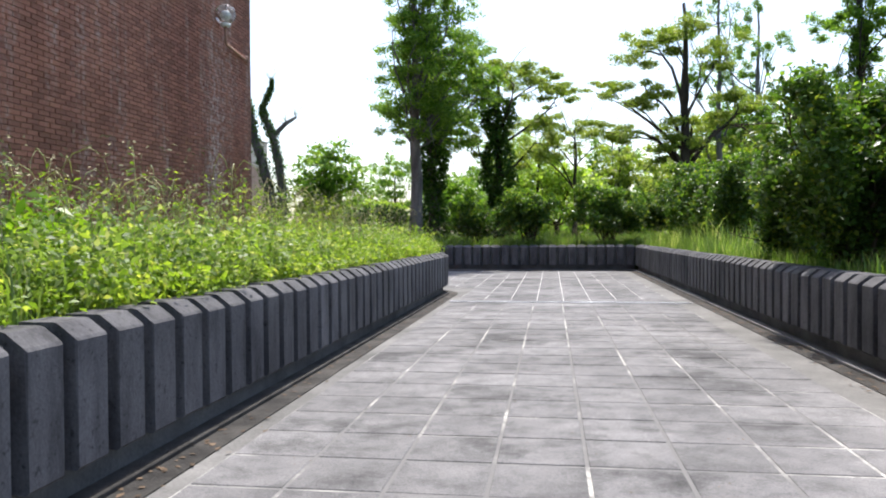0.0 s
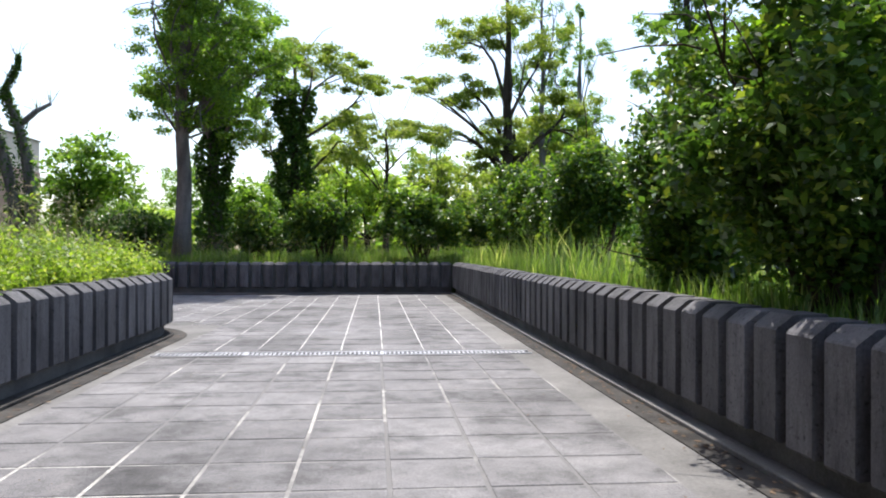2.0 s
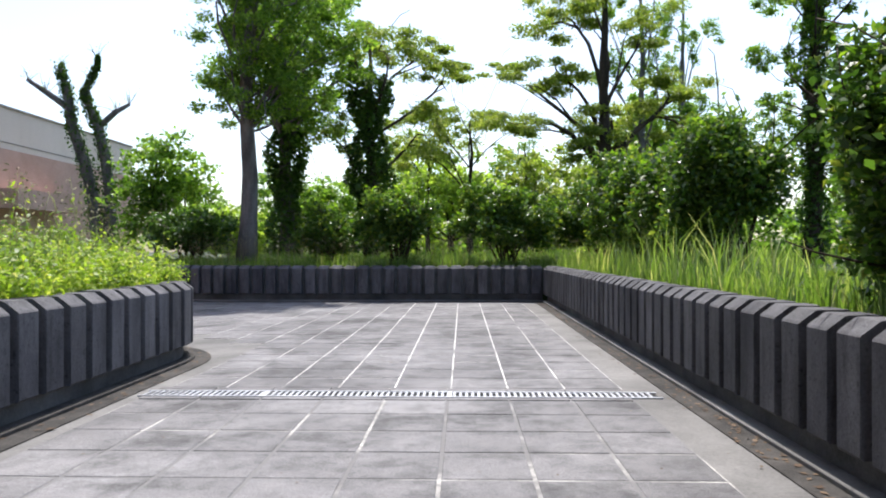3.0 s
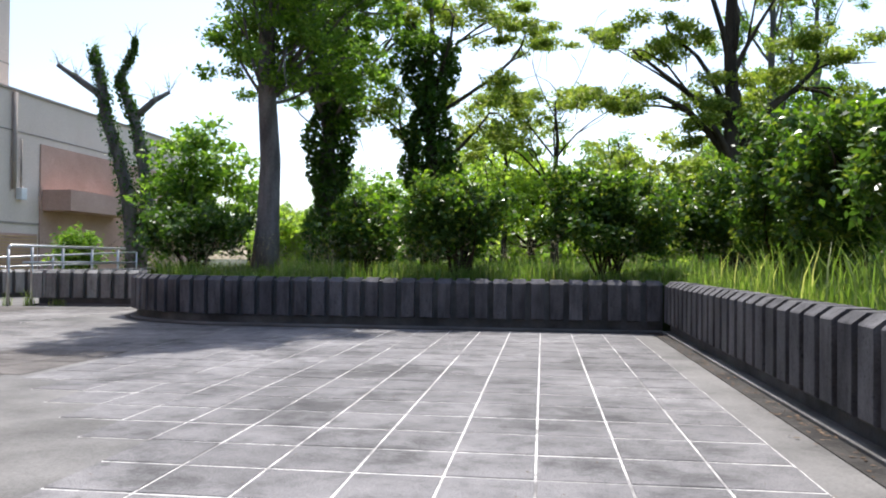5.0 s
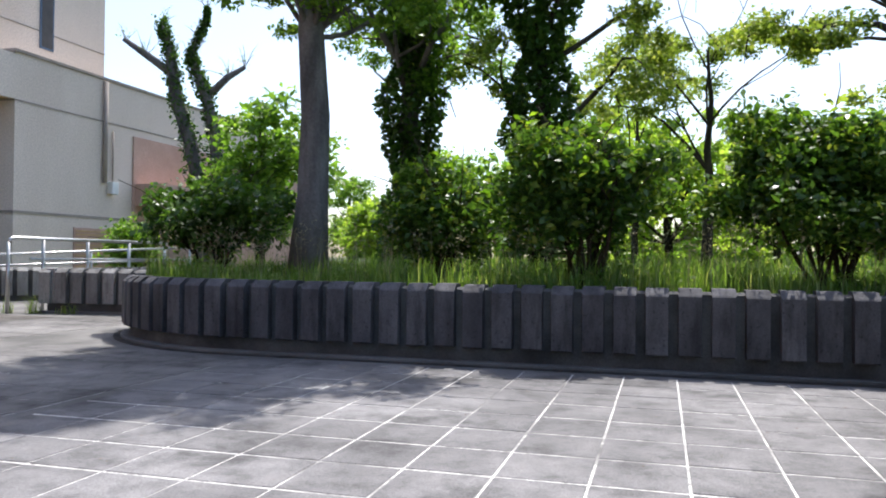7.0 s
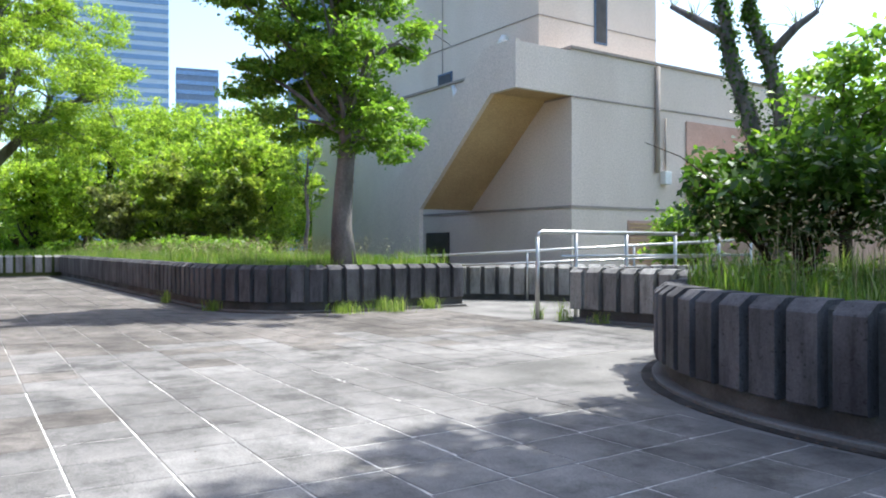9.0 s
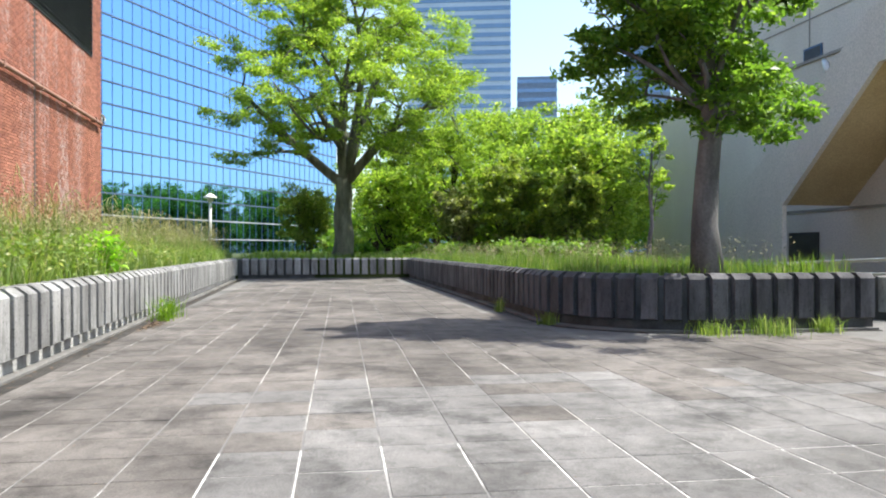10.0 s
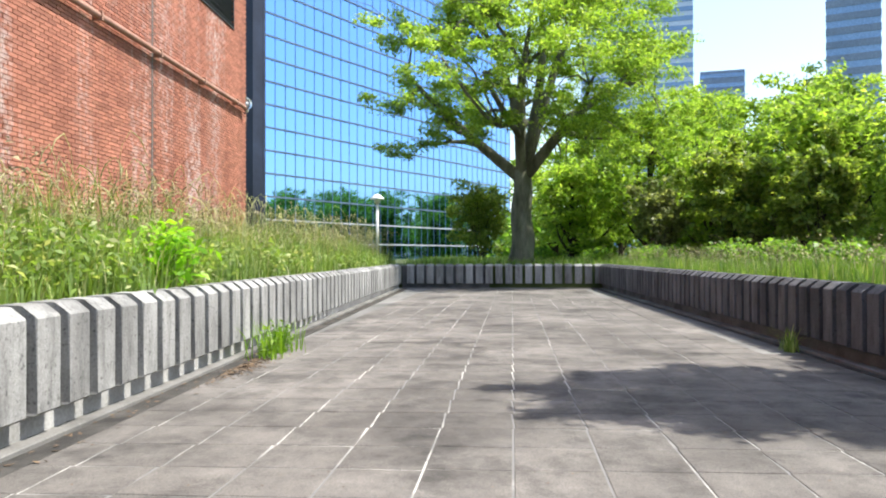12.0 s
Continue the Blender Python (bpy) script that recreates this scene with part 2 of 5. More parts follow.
# ---- mesh helpers ----
def mesh_of(name, verts, faces, mat, smooth=False):
    me = bpy.data.meshes.new(name)
    me.from_pydata([tuple(map(float, v)) for v in verts] if not isinstance(verts, list) else verts, [], faces)
    me.materials.append(mat)
    if smooth:
        me.polygons.foreach_set("use_smooth", [True] * len(me.polygons))
    me.update()
    return me


def quads_mesh(name, verts, quads, mat):
    """A mesh from numpy arrays: verts (n, 3), quads (m, 4)."""
    me = bpy.data.meshes.new(name)
    n, m = len(verts), len(quads)
    me.vertices.add(n)
    me.vertices.foreach_set("co", np.ascontiguousarray(verts, np.float32).ravel())
    me.loops.add(4 * m)
    me.loops.foreach_set("vertex_index", np.ascontiguousarray(quads, np.int32).ravel())
    me.polygons.add(m)
    me.polygons.foreach_set("loop_start", np.arange(0, 4 * m, 4, dtype=np.int32))
    me.polygons.foreach_set("loop_total", np.full(m, 4, np.int32))
    me.materials.append(mat)
    me.update(calc_edges=True)
    return me


def box_data(x0, y0, z0, x1, y1, z1, off=0):
    v = [(x0, y0, z0), (x1, y0, z0), (x1, y1, z0), (x0, y1, z0), (x0, y0, z1), (x1, y0, z1), (x1, y1, z1), (x0, y1, z1)]
    f = [(3, 2, 1, 0), (4, 5, 6, 7), (0, 1, 5, 4), (1, 2, 6, 5), (2, 3, 7, 6), (3, 0, 4, 7)]
    return v, [tuple(i + off for i in q) for q in f]


def boxes_mesh(name, boxes, mat):
    V, F = [], []
    for b in boxes:
        v, f = box_data(*b, off=len(V))
        V += v
        F += f
    return mesh_of(name, V, F, mat)


def bevel_box(name, b, mat, width=0.01):
    me = boxes_mesh(name, [b], mat)
    bm = bmesh.new()
    bm.from_mesh(me)
    bmesh.ops.bevel(bm, geom=bm.edges[:], offset=width, segments=2, affect="EDGES", profile=0.6)
    bm.to_mesh(me)
    bm.free()
    return me


def tube_data(points, radii, sides=8, off=0):
    """A tapered tube along points, closed at both ends."""
    V, F = [], []
    P = [Vector(p) for p in points]
    for i, p in enumerate(P):
        d = (P[min(i + 1, len(P) - 1)] - P[max(i - 1, 0)]).normalized()
        a = d.orthogonal().normalized() if abs(d.z) < 0.95 else Vector((1, 0, 0)).cross(d).normalized()
        if abs(d.z) < 0.95:
            a = Vector((0, 0, 1)).cross(d).normalized()
        b = d.cross(a)
        for k in range(sides):
            t = 2 * math.pi * k / sides
            V.append(tuple(p + radii[i] * (math.cos(t) * a + math.sin(t) * b)))
    for i in range(len(P) - 1):
        for k in range(sides):
            k2 = (k + 1) % sides
            F.append((off + i * sides + k, off + i * sides + k2, off + (i + 1) * sides + k2, off + (i + 1) * sides + k))
    F.append(tuple(off + k for k in reversed(range(sides))))
    F.append(tuple(off + (len(P) - 1) * sides + k for k in range(sides)))
    return V, F


def tubes_mesh(name, tubes, mat, sides=8):
    V, F = [], []
    for pts, radii in tubes:
        v, f = tube_data(pts, radii, sides, len(V))
        V += v
        F += f
    return mesh_of(name, V, F, mat, True)


def part(name, me, parent, label="", m=None):
    ob = new(name, me)
    ob.parent = parent
    if m is not None:
        ob.matrix_basis = m
    if label:
        ob["label"] = label
    return ob


def thing(name, label, category, at=(0, 0, 0), group="", kind="", me=None):
    ob = new(name, me)
    ob.location = at
    return tagged(ob, label, category, group, kind)


def leaf_quads(centres, size, rng, aspect=0.5, up=0.3, spread=0.35):
    """Pointed, slightly folded leaves at the centres, each turned its own way."""
    n = len(centres)
    d = rng.normal(size=(n, 3))
    d[:, 2] = d[:, 2] * 0.7 - 0.15
    d /= np.linalg.norm(d, axis=1)[:, None]
    nrm = rng.normal(size=(n, 3))
    nrm[:, 2] = np.abs(nrm[:, 2]) + up
    side = np.cross(nrm, d)
    side /= np.linalg.norm(side, axis=1)[:, None] + 1e-9
    nn = np.cross(d, side)
    s = size * (1 + spread * rng.uniform(-1, 1, n))[:, None]
    base, tip = centres - d * s * 0.5, centres + d * s * 0.5
    l = centres + side * s * aspect * 0.5 + nn * s * 0.12
    r = centres - side * s * aspect * 0.5 + nn * s * 0.12
    v = np.stack([base, l, tip, r], 1).reshape(-1, 3)
    q = np.arange(4 * n).reshape(n, 4)
    return v, q


def leaf_mesh(name, centres, size, mat, seed, aspect=0.5, up=0.3):
    v, q = leaf_quads(np.asarray(centres, float), size, np.random.default_rng(seed), aspect, up)
    return quads_mesh(name, v, q, mat)


def blades_mesh(name, xy, z, h, width, lean, mat, seed):
    """Bent grass blades, two quads each; h per blade."""
    rng = np.random.default_rng(seed)
    n = len(xy)
    a = rng.uniform(0, 2 * np.pi, n)
    dirn = np.stack([np.cos(a), np.sin(a), np.zeros(n)], 1)
    side = np.stack([-np.sin(a), np.cos(a), np.zeros(n)], 1)
    b = np.column_stack([xy, z])
    k = (lean * rng.uniform(0.2, 1.0, n) * h)[:, None]
    hz = np.zeros((n, 3))
    hz[:, 2] = h
    w = (width * rng.uniform(0.6, 1.4, n))[:, None]
    m = b + hz * 0.55 + dirn * k * 0.3
    t = b + hz * rng.uniform(0.8, 1.0, n)[:, None] + dirn * k
    v = np.stack([b - side * w, b + side * w, m + side * w * 0.8, m - side * w * 0.8, t + side * w * 0.12, t - side * w * 0.12], 1).reshape(-1, 3)
    i = np.arange(n)[:, None] * 6
    q = np.concatenate([i + np.array([0, 1, 2, 3]), i + np.array([3, 2, 4, 5])], 0)
    return quads_mesh(name, v, q, mat)


def arc(cx, cy, r, a0, a1, steps):
    return [(cx + r * math.cos(radians(a0 + (a1 - a0) * i / steps)), cy + r * math.sin(radians(a0 + (a1 - a0) * i / steps))) for i in range(steps + 1)]


def offsets(pts):
    """Mitred left normals of an open polyline."""
    out = []
    for i in range(len(pts)):
        ns = []
        for a, b in ((i - 1, i), (i, i + 1)):
            if a >= 0 and b < len(pts):
                dx, dy = pts[b][0] - pts[a][0], pts[b][1] - pts[a][1]
                l = math.hypot(dx, dy)
                ns.append((-dy / l, dx / l))
        nx, ny = sum(n[0] for n in ns) / len(ns), sum(n[1] for n in ns) / len(ns)
        l2 = nx * nx + ny * ny
        out.append((nx / l2, ny / l2))
    return out


def sweep_mesh(name, pts, profile, mat):
    """A closed profile of (distance to the left, height) swept along a polyline."""
    N, k = offsets(pts), len(profile)
    V = [(x + n[0] * d, y + n[1] * d, z) for (x, y), n in zip(pts, N) for d, z in profile]
    F = []
    for i in range(len(pts) - 1):
        for j in range(k):
            j2 = (j + 1) % k
            F.append((i * k + j, i * k + j2, (i + 1) * k + j2, (i + 1) * k + j))
    F += [tuple(reversed(range(k))), tuple((len(pts) - 1) * k + j for j in range(k))]
    me = mesh_of(name, V, F, mat)
    bm = bmesh.new()
    bm.from_mesh(me)
    bmesh.ops.recalc_face_normals(bm, faces=bm.faces)
    bm.to_mesh(me)
    bm.free()
    return me


# ---- plan ----
TOP = 0.88          # parapet height
SOIL_Z = 0.80       # planting level
RAMP_L, RAMP_R = -1.95, 3.03
SW_Y, NW_Y, ISLE_Y, BACK_X = 20.12, 26.85, 26.85, -37.3
SW_LINE = [(BACK_X, SW_Y), (-5.77, SW_Y)] + arc(-5.77, SW_Y - 1.8, 1.8, 90, 45, 6)[1:] + arc(-3.75, 16.3, 1.8, 45, 0, 6) + [(RAMP_L, -12)]
EAST_LINE = [(RAMP_R, -12), (RAMP_R, ISLE_Y)]
ISLE_LINE = [(RAMP_R, ISLE_Y), (-4.6, ISLE_Y)] + arc(-4.6, ISLE_Y + 3.3, 3.3, 270, 180, 14)[1:] + [(-7.9, 40)]
NW_LINE = [(-15.1, 31.6), (-15.1, 29.15)] + arc(-17.4, 29.15, 2.3, 0, -90, 10)[1:] + [(BACK_X, NW_Y + 0.25)]
BACK_LINE = [(BACK_X, NW_Y + 0.4), (BACK_X, SW_Y)]
RAIL_LINE = [(-7.6, 31.75), (-11.6, 31.2), (-11.75, 38)]
DOWN_LINE = [(-11.9, 37.2), (-17.2, 32.2), (-22, 31.8)]

# ---- ground and paving bed ----
def flat(name, x0, y0, x1, y1, z0, z1, mat, label, category):
    return thing(name, label, category, kind="structure", me=boxes_mesh(name, [(x0, y0, z0, x1, y1, z1)], mat))


flat("ground", -2500, -2500, 2500, 2500, -1.0, -0.06, GROUND, "dark green open ground reaching the horizon", "ground")
flat("pavement", BACK_X - 0.3, -12, 3.3, 45, -0.058, -0.007, APRON, "weathered grey concrete pavement with square pavers", "pavement")


def soil(name, poly, z, mat, label):
    bm = bmesh.new()
    low = [bm.verts.new((x, y, -0.05)) for x, y in poly]
    high = [bm.verts.new((x, y, z)) for x, y in poly]
    bm.faces.new(high)
    n = len(poly)
    for i in range(n):
        bm.faces.new((low[i], low[(i + 1) % n], high[(i + 1) % n], high[i]))
    bmesh.ops.recalc_face_normals(bm, faces=bm.faces)
    me = bpy.data.meshes.new(name)
    bm.to_mesh(me)
    bm.free()
    me.materials.append(mat)
    return thing(name, label, "planting bed", kind="structure", me=me)


def inset(line, d):
    return [(x + n[0] * d, y + n[1] * d) for (x, y), n in zip(line, offsets(line))]


soil("bed_south", inset(SW_LINE, -0.2) + [(-90, -12), (-90, SW_Y - 0.2)], SOIL_Z, SOIL, "weedy planting bed beside the brick building")
soil("bed_north", inset(EAST_LINE + ISLE_LINE[1:], -0.2) + [(-7.7, 75), (60, 75), (60, -12)], SOIL_Z, SOIL, "grassy planting bed with hedges and trees")
soil("bed_west", inset(NW_LINE, -0.2) + [(BACK_X - 0.2, SW_Y - 0.15), (-90, SW_Y - 0.15), (-90, 31.6), (-15.4, 31.6)], SOIL_Z, SOIL, "mown grass bed under trees")


# ---- ribbed parapets ----
def rib_mesh(width, mat):
    prof = [(0.0, 0.20, 0.010), (0.0, TOP - 0.085, 0.010), (0.012, TOP - 0.07, 0.004), (0.10, TOP - 0.004, 0.004), (0.12, TOP, 0.008), (0.30, TOP, 0.008), (0.30, 0.20, 0.0), (0.015, 0.185, 0.006)]
    V, n = [], len(prof)
    for s in (-1, 1):
        V += [(s * (width / 2 - i), -d, z) for d, z, i in prof]
    F = [tuple(range(n)), tuple(reversed(range(n, 2 * n)))]
    F += [(j, n + j, n + (j + 1) % n, (j + 1) % n) for j in range(n)]
    me = mesh_of("rib", V, F, mat)
    bm = bmesh.new()
    bm.from_mesh(me)
    bmesh.ops.recalc_face_normals(bm, faces=bm.faces)
    bm.to_mesh(me)
    bm.free()
    return me


def ribbed_wall(name, line, pitch, label, lift=0.0, start=0.0, mat=RIB, core=CORE, kerb=APRON):
    wall = thing(name, label, "parapet wall", kind="structure", me=sweep_mesh(name, line, [(-0.11, -0.05), (-0.11, TOP - 0.06), (-0.16, TOP - 0.035), (-0.29, TOP - 0.035), (-0.29, -0.05)], core))
    wall.location.z = lift
    part("kerb", sweep_mesh("kerb", line, [(0.02, -0.05), (0.02, 0.028), (0.012, 0.035), (-0.112, 0.035), (-0.112, -0.05)], kerb), wall)
    me = rib_mesh(pitch * 0.74, mat)
    s, rng = start + pitch / 2, random.Random(len(name))
    lengths = [math.dist(a, b) for a, b in zip(line, line[1:])]
    total = sum(lengths)
    while s < total - pitch * 0.3:
        r = s
        for (a, b), l in zip(zip(line, line[1:]), lengths):
            if r <= l:
                break
            r -= l
        x, y = a[0] + (b[0] - a[0]) * r / l, a[1] + (b[1] - a[1]) * r / l
        ang = math.degrees(math.atan2(b[1] - a[1], b[0] - a[0]))
        m = pose(x, y, rng.uniform(-0.004, 0.004), 0, 0, ang + rng.uniform(-0.5, 0.5))
        part("rib", me, wall, m=m)
        s += pitch
    return wall


ribbed_wall("wall_south", SW_LINE[:2], 0.385, "ribbed grey precast concrete parapet of a weedy bed", start=0.1, core=CORE_SUNLIT)
# The next four walls get the rib colour with shade mixed in.
ribbed_wall("wall_southeast", SW_LINE[1:], 0.35, "ribbed weathered concrete parapet with rounded corner, toned dark for shade", start=0.1, mat=RIB_SHADED, kerb=DIRT)
ribbed_wall("wall_east", EAST_LINE, 0.35, "ribbed grey concrete parapet under hedges, darkened for shade", mat=RIB_SHADED)
ribbed_wall("wall_north", ISLE_LINE, 0.325, "ribbed grey concrete parapet with rounded corner, darkened for shade", mat=RIB_SHADED)
ribbed_wall("wall_northwest", NW_LINE, 0.35, "ribbed grey concrete parapet with rounded corner, darkened for shade", mat=RIB_SHADED)
ribbed_wall("wall_west", BACK_LINE, 0.35, "ribbed grey concrete parapet closing the path")
ribbed_wall("wall_rail", RAIL_LINE, 0.34, "ribbed grey concrete parapet beside the steel railing")
ribbed_wall("wall_ramp", DOWN_LINE, 0.34, "ribbed concrete parapet along a side ramp", lift=-0.06)


def gutter(name, line, width):
    return thing(name, "dirty gutter strip with leaf litter along the parapet", "gutter", kind="structure", me=sweep_mesh(name, line, [(0.02, -0.03), (0.02, 0.002), (width, 0.002), (width, -0.03)], DIRT))


gutter("gutter_south", SW_LINE, 0.2)
gutter("gutter_east", EAST_LINE, 0.2)
gutter("gutter_north", ISLE_LINE, 0.12)
gutter("gutter_northwest", NW_LINE, 0.10)


# ---- brick building ----
BX0, BX1, BY = -31.5, -6.25, 16.25
brick_house = thing("brick_building", "red-brown brick building with louvres and wall pipe", "building")
part("wall", boxes_mesh("wall", [(BX0, -14, -0.05, BX1, BY, 16)], BRICK_BED), brick_house)

# ---- beige building with outside stair ----
beige = thing("beige_building", "large beige rendered building with outside stair", "building")
part("wall", boxes_mesh("wall", [(-60, 49, -0.05, -30, 80, 11.0)], BEIGE), beige)
part("tower", boxes_mesh("tower", [(-52, 49.5, 10.9, -33, 58.8, 30)], BEIGE), beige)


def prism_y(name, poly, y0, y1, mat):
    """A polygon in x and z, extruded along y."""
    n = len(poly)
    V = [(x, y0, z) for x, z in poly] + [(x, y1, z) for x, z in poly]
    F = [tuple(range(n)), tuple(reversed(range(n, 2 * n)))] + [(j, n + j, n + (j + 1) % n, (j + 1) % n) for j in range(n)]
    me = mesh_of(name, V, F, mat)
    bm = bmesh.new()
    bm.from_mesh(me)
    bmesh.ops.recalc_face_normals(bm, faces=bm.faces)
    bm.to_mesh(me)
    bm.free()
    return me


STAIR = [(-30, 11.0), (-32.4, 11.0), (-38.8, 6.2), (-46, 2.6), (-46, -0.05), (-38.3, -0.05), (-38.3, 3.3), (-31.9, 8.7), (-30, 8.7)]
part("stair", prism_y("stair", STAIR, 45.4, 45.65, BEIGE), beige)
part("stair_soffit", prism_y("stair_soffit", [(-30.02, 8.72), (-31.9, 8.72), (-38.28, 3.32), (-38.28, 3.9), (-31.9, 9.2), (-30.02, 9.2)], 45.65, 49.0, BROWN), beige)
part("landing_wall", boxes_mesh("landing_wall", [(-30.25, 45.65, 8.7, -30, 49, 10.9)], BEIGE), beige)
part("roof_edge", boxes_mesh("roof_edge", [(-60, 48.9, 11.0, -29.9, 49.2, 11.15), (-30.2, 49.2, 11.0, -29.9, 80, 11.15)], JOINT_DARK), beige)

# ---- glass building ----
def glass_building():
    ox, oy, ang = -69.1, 6.2, 150.5
    ob = thing("glass_building", "blue reflective glass curtain-wall office building", "building")
    ob.matrix_basis = pose(ox, oy, 0, 0, 0, ang)
    cols, rows, cw, rh, x0, z0 = 36, 26, 1.15, 1.8, 0.0, 0.4
    part("body", boxes_mesh("body", [(x0, 0.06, -0.05, x0 + cols * cw, 20, z0 + rows * rh)], TOWER_GREY), ob)
    pane = boxes_mesh("pane", [(0.03, -0.02, 0.05, cw - 0.03, 0.02, rh - 0.05)], MIRROR)
    rng = random.Random(4)
    far = []
    for r in range(rows):
        for c in range(cols):
            x, z = x0 + c * cw, z0 + r * rh
            if 1 <= r < 10 and c < 33:
                part("pane", pane, ob, m=pose(x, 0, z, rng.uniform(-0.12, 0.12), 0, rng.uniform(-0.15, 0.15)))
            else:
                far.append((x + 0.03, -0.02, z + 0.05, x + cw - 0.03, 0.02, z + rh - 0.05))
    part("pier", boxes_mesh("pier", [(-1.3, -0.1, -0.05, -0.25, 20, z0 + rows * rh)], PIER_NAVY), ob)
    part("pier", boxes_mesh("pier", [(-0.25, -0.12, -0.05, 0.0, 20, z0 + rows * rh)], PIER_NAVY), ob)
    tagged(part("panes", boxes_mesh("panes", far, MIRROR), ob), kind="stuff")
    for r in range(rows + 1):
        z = z0 + r * rh
        part("transom", boxes_mesh("transom", [(x0, -0.09, z - 0.07, x0 + cols * cw, 0.05, z + 0.07)], SILVER if r in (1, 2) else MULLION), ob)
    part("mullions", boxes_mesh("mullions", [(x0 + c * cw - 0.02, -0.05, z0, x0 + c * cw + 0.02, 0.05, z0 + rows * rh) for c in range(cols + 1)], MULLION_THIN), ob)
    return ob


glass_building()


# ---- foliage builders ----
def clump_points(rng, centre, radii, n, shell=0.55, square=2.0):
    d = rng.normal(size=(n, 3))
    d /= (np.abs(d) ** square).sum(1)[:, None] ** (1 / square)
    r = shell + (1 - shell) * rng.uniform(0, 1, n) ** 0.7
    r = np.where(rng.uniform(size=n) < 0.3, rng.uniform(0.1, 1.0, n), r)
    lump = 1 + 0.22 * np.sin(5 * d[:, 0] + centre[0] * 3) * np.cos(4 * d[:, 1] + centre[1] * 2) + 0.15 * rng.normal(size=n)
    return np.asarray(centre) + d * (r * lump)[:, None] * np.asarray(radii)


def limb(a, b, r0, r1, rng, bow=0.12, n=5):
    a, b = Vector(a), Vector(b)
    l = (b - a).length
    off = Vector(rng.normal(size=3)) * l * bow
    pts, rad = [], []
    for i in range(n + 1):
        t = i / n
        p = a.lerp(b, t) + off * math.sin(math.pi * t) + Vector((0, 0, l * 0.10 * math.sin(math.pi * t)))
        pts.append(p)
        rad.append(r0 + (r1 - r0) * t)
    return pts, rad


def tree(name, label, x, y, h, r, clumps, leaf, size, per, bark=BARK, seed=0, z0=SOIL_Z, ivy=None, lean=(0, 0), fork=None, twigs=2, group="", majors=(), thick=0.5):
    """A tapered trunk, limbs that reach into every clump, and a crown of single leaves.
    clumps: (dx, dy, z, radius_xy, radius_z); fork: height at which the limbs part."""
    rng = np.random.default_rng(seed)
    ob = thing(name, label, "tree", (x, y, z0), group)
    fork = fork or h * 0.55
    n = 9
    trunk = [(lean[0] * (i / n) + 0.05 * math.sin(i * 1.7 + seed), lean[1] * (i / n) + 0.05 * math.cos(i * 1.3 + seed), -0.05 + h * i / n) for i in range(n + 1)]
    rad = [r * (1.25 if i == 0 else 1) * (1 - (0.3 if majors else 0.78) * i / n) for i in range(n + 1)]
    part("trunk", tubes_mesh("trunk", [(trunk, rad)], bark, 12), ob)
    pts, heads = [], []
    for e in majors:
        p, rr = limb(trunk[-2], e, r * 0.5, r * 0.14, rng, 0.05, 7)
        heads.append((p, rr))
        part("limb", tubes_mesh("limb", [(p, rr)], bark, 9), ob)
    for dx, dy, z, rx, rz in clumps:
        t = min(max((z - rz - z0) * 0.72 / h, fork * 0.7 / h), 0.92)
        a = Vector(trunk[0]).lerp(Vector(trunk[-1]), t)
        r0 = max(0.02, r * (1 - 0.78 * t) * thick)
        c = (dx, dy, z - z0)
        if heads:
            a, r0 = min(((q, s) for p, rr in heads for q, s in zip(p[2:], rr[2:])), key=lambda h: (h[0] - Vector(c)).length + 0.8 * abs(h[0].z - c[2] + 1.2))
            r0 = max(0.03, r0 * 0.7)
        p, rr = limb(a, c, r0, r0 * 0.3, rng)
        tubes = [(p, rr)]
        for _ in range(twigs):
            k = int(rng.integers(2, len(p)))
            e = Vector(c) + Vector(rng.normal(size=3)) * rx * 0.55
            tubes.append(limb(p[k], e, r0 * 0.4, 0.008, rng, 0.1, 3))
        part("limb", tubes_mesh("limb", tubes, bark, 6), ob)
        sub = max(3, int(per * 0.004) + 3)
        m = int(per * rx * rx * 3.2) + 120
        subs = clump_points(rng, c, (rx, rx, rz), sub + int(5 * rx), 0.7)
        for s in subs:
            q = rng.uniform(0.28, 0.5)
            pts.append(clump_points(rng, s, (rx * q, rx * q, rz * q * 0.85), m // len(subs), 0.25))
    tagged(part("crown", leaf_mesh("crown", np.concatenate(pts), size * 0.95, leaf, seed + 1, 0.5, 0.5), ob), kind="stuff")
    if ivy:
        lo, hi, thick, count = ivy
        zz = rng.uniform(lo, hi, count)
        aa = rng.uniform(0, 2 * np.pi, count)
        rr = thick * (0.6 + 0.5 * rng.uniform(size=count)) * (1 + 0.25 * np.sin(zz * 2.3 + seed) + 0.15 * np.sin(zz * 5 + aa * 2))
        k = (zz / h)[:, None]
        cen = np.column_stack([rr * np.cos(aa), rr * np.sin(aa), zz]) + np.column_stack([lean[0] * k, lean[1] * k, 0 * k])
        part("ivy", leaf_mesh("ivy", cen, 0.17, L_IVY, seed + 2, 0.7), ob, "dark ivy on the trunk")
    return ob


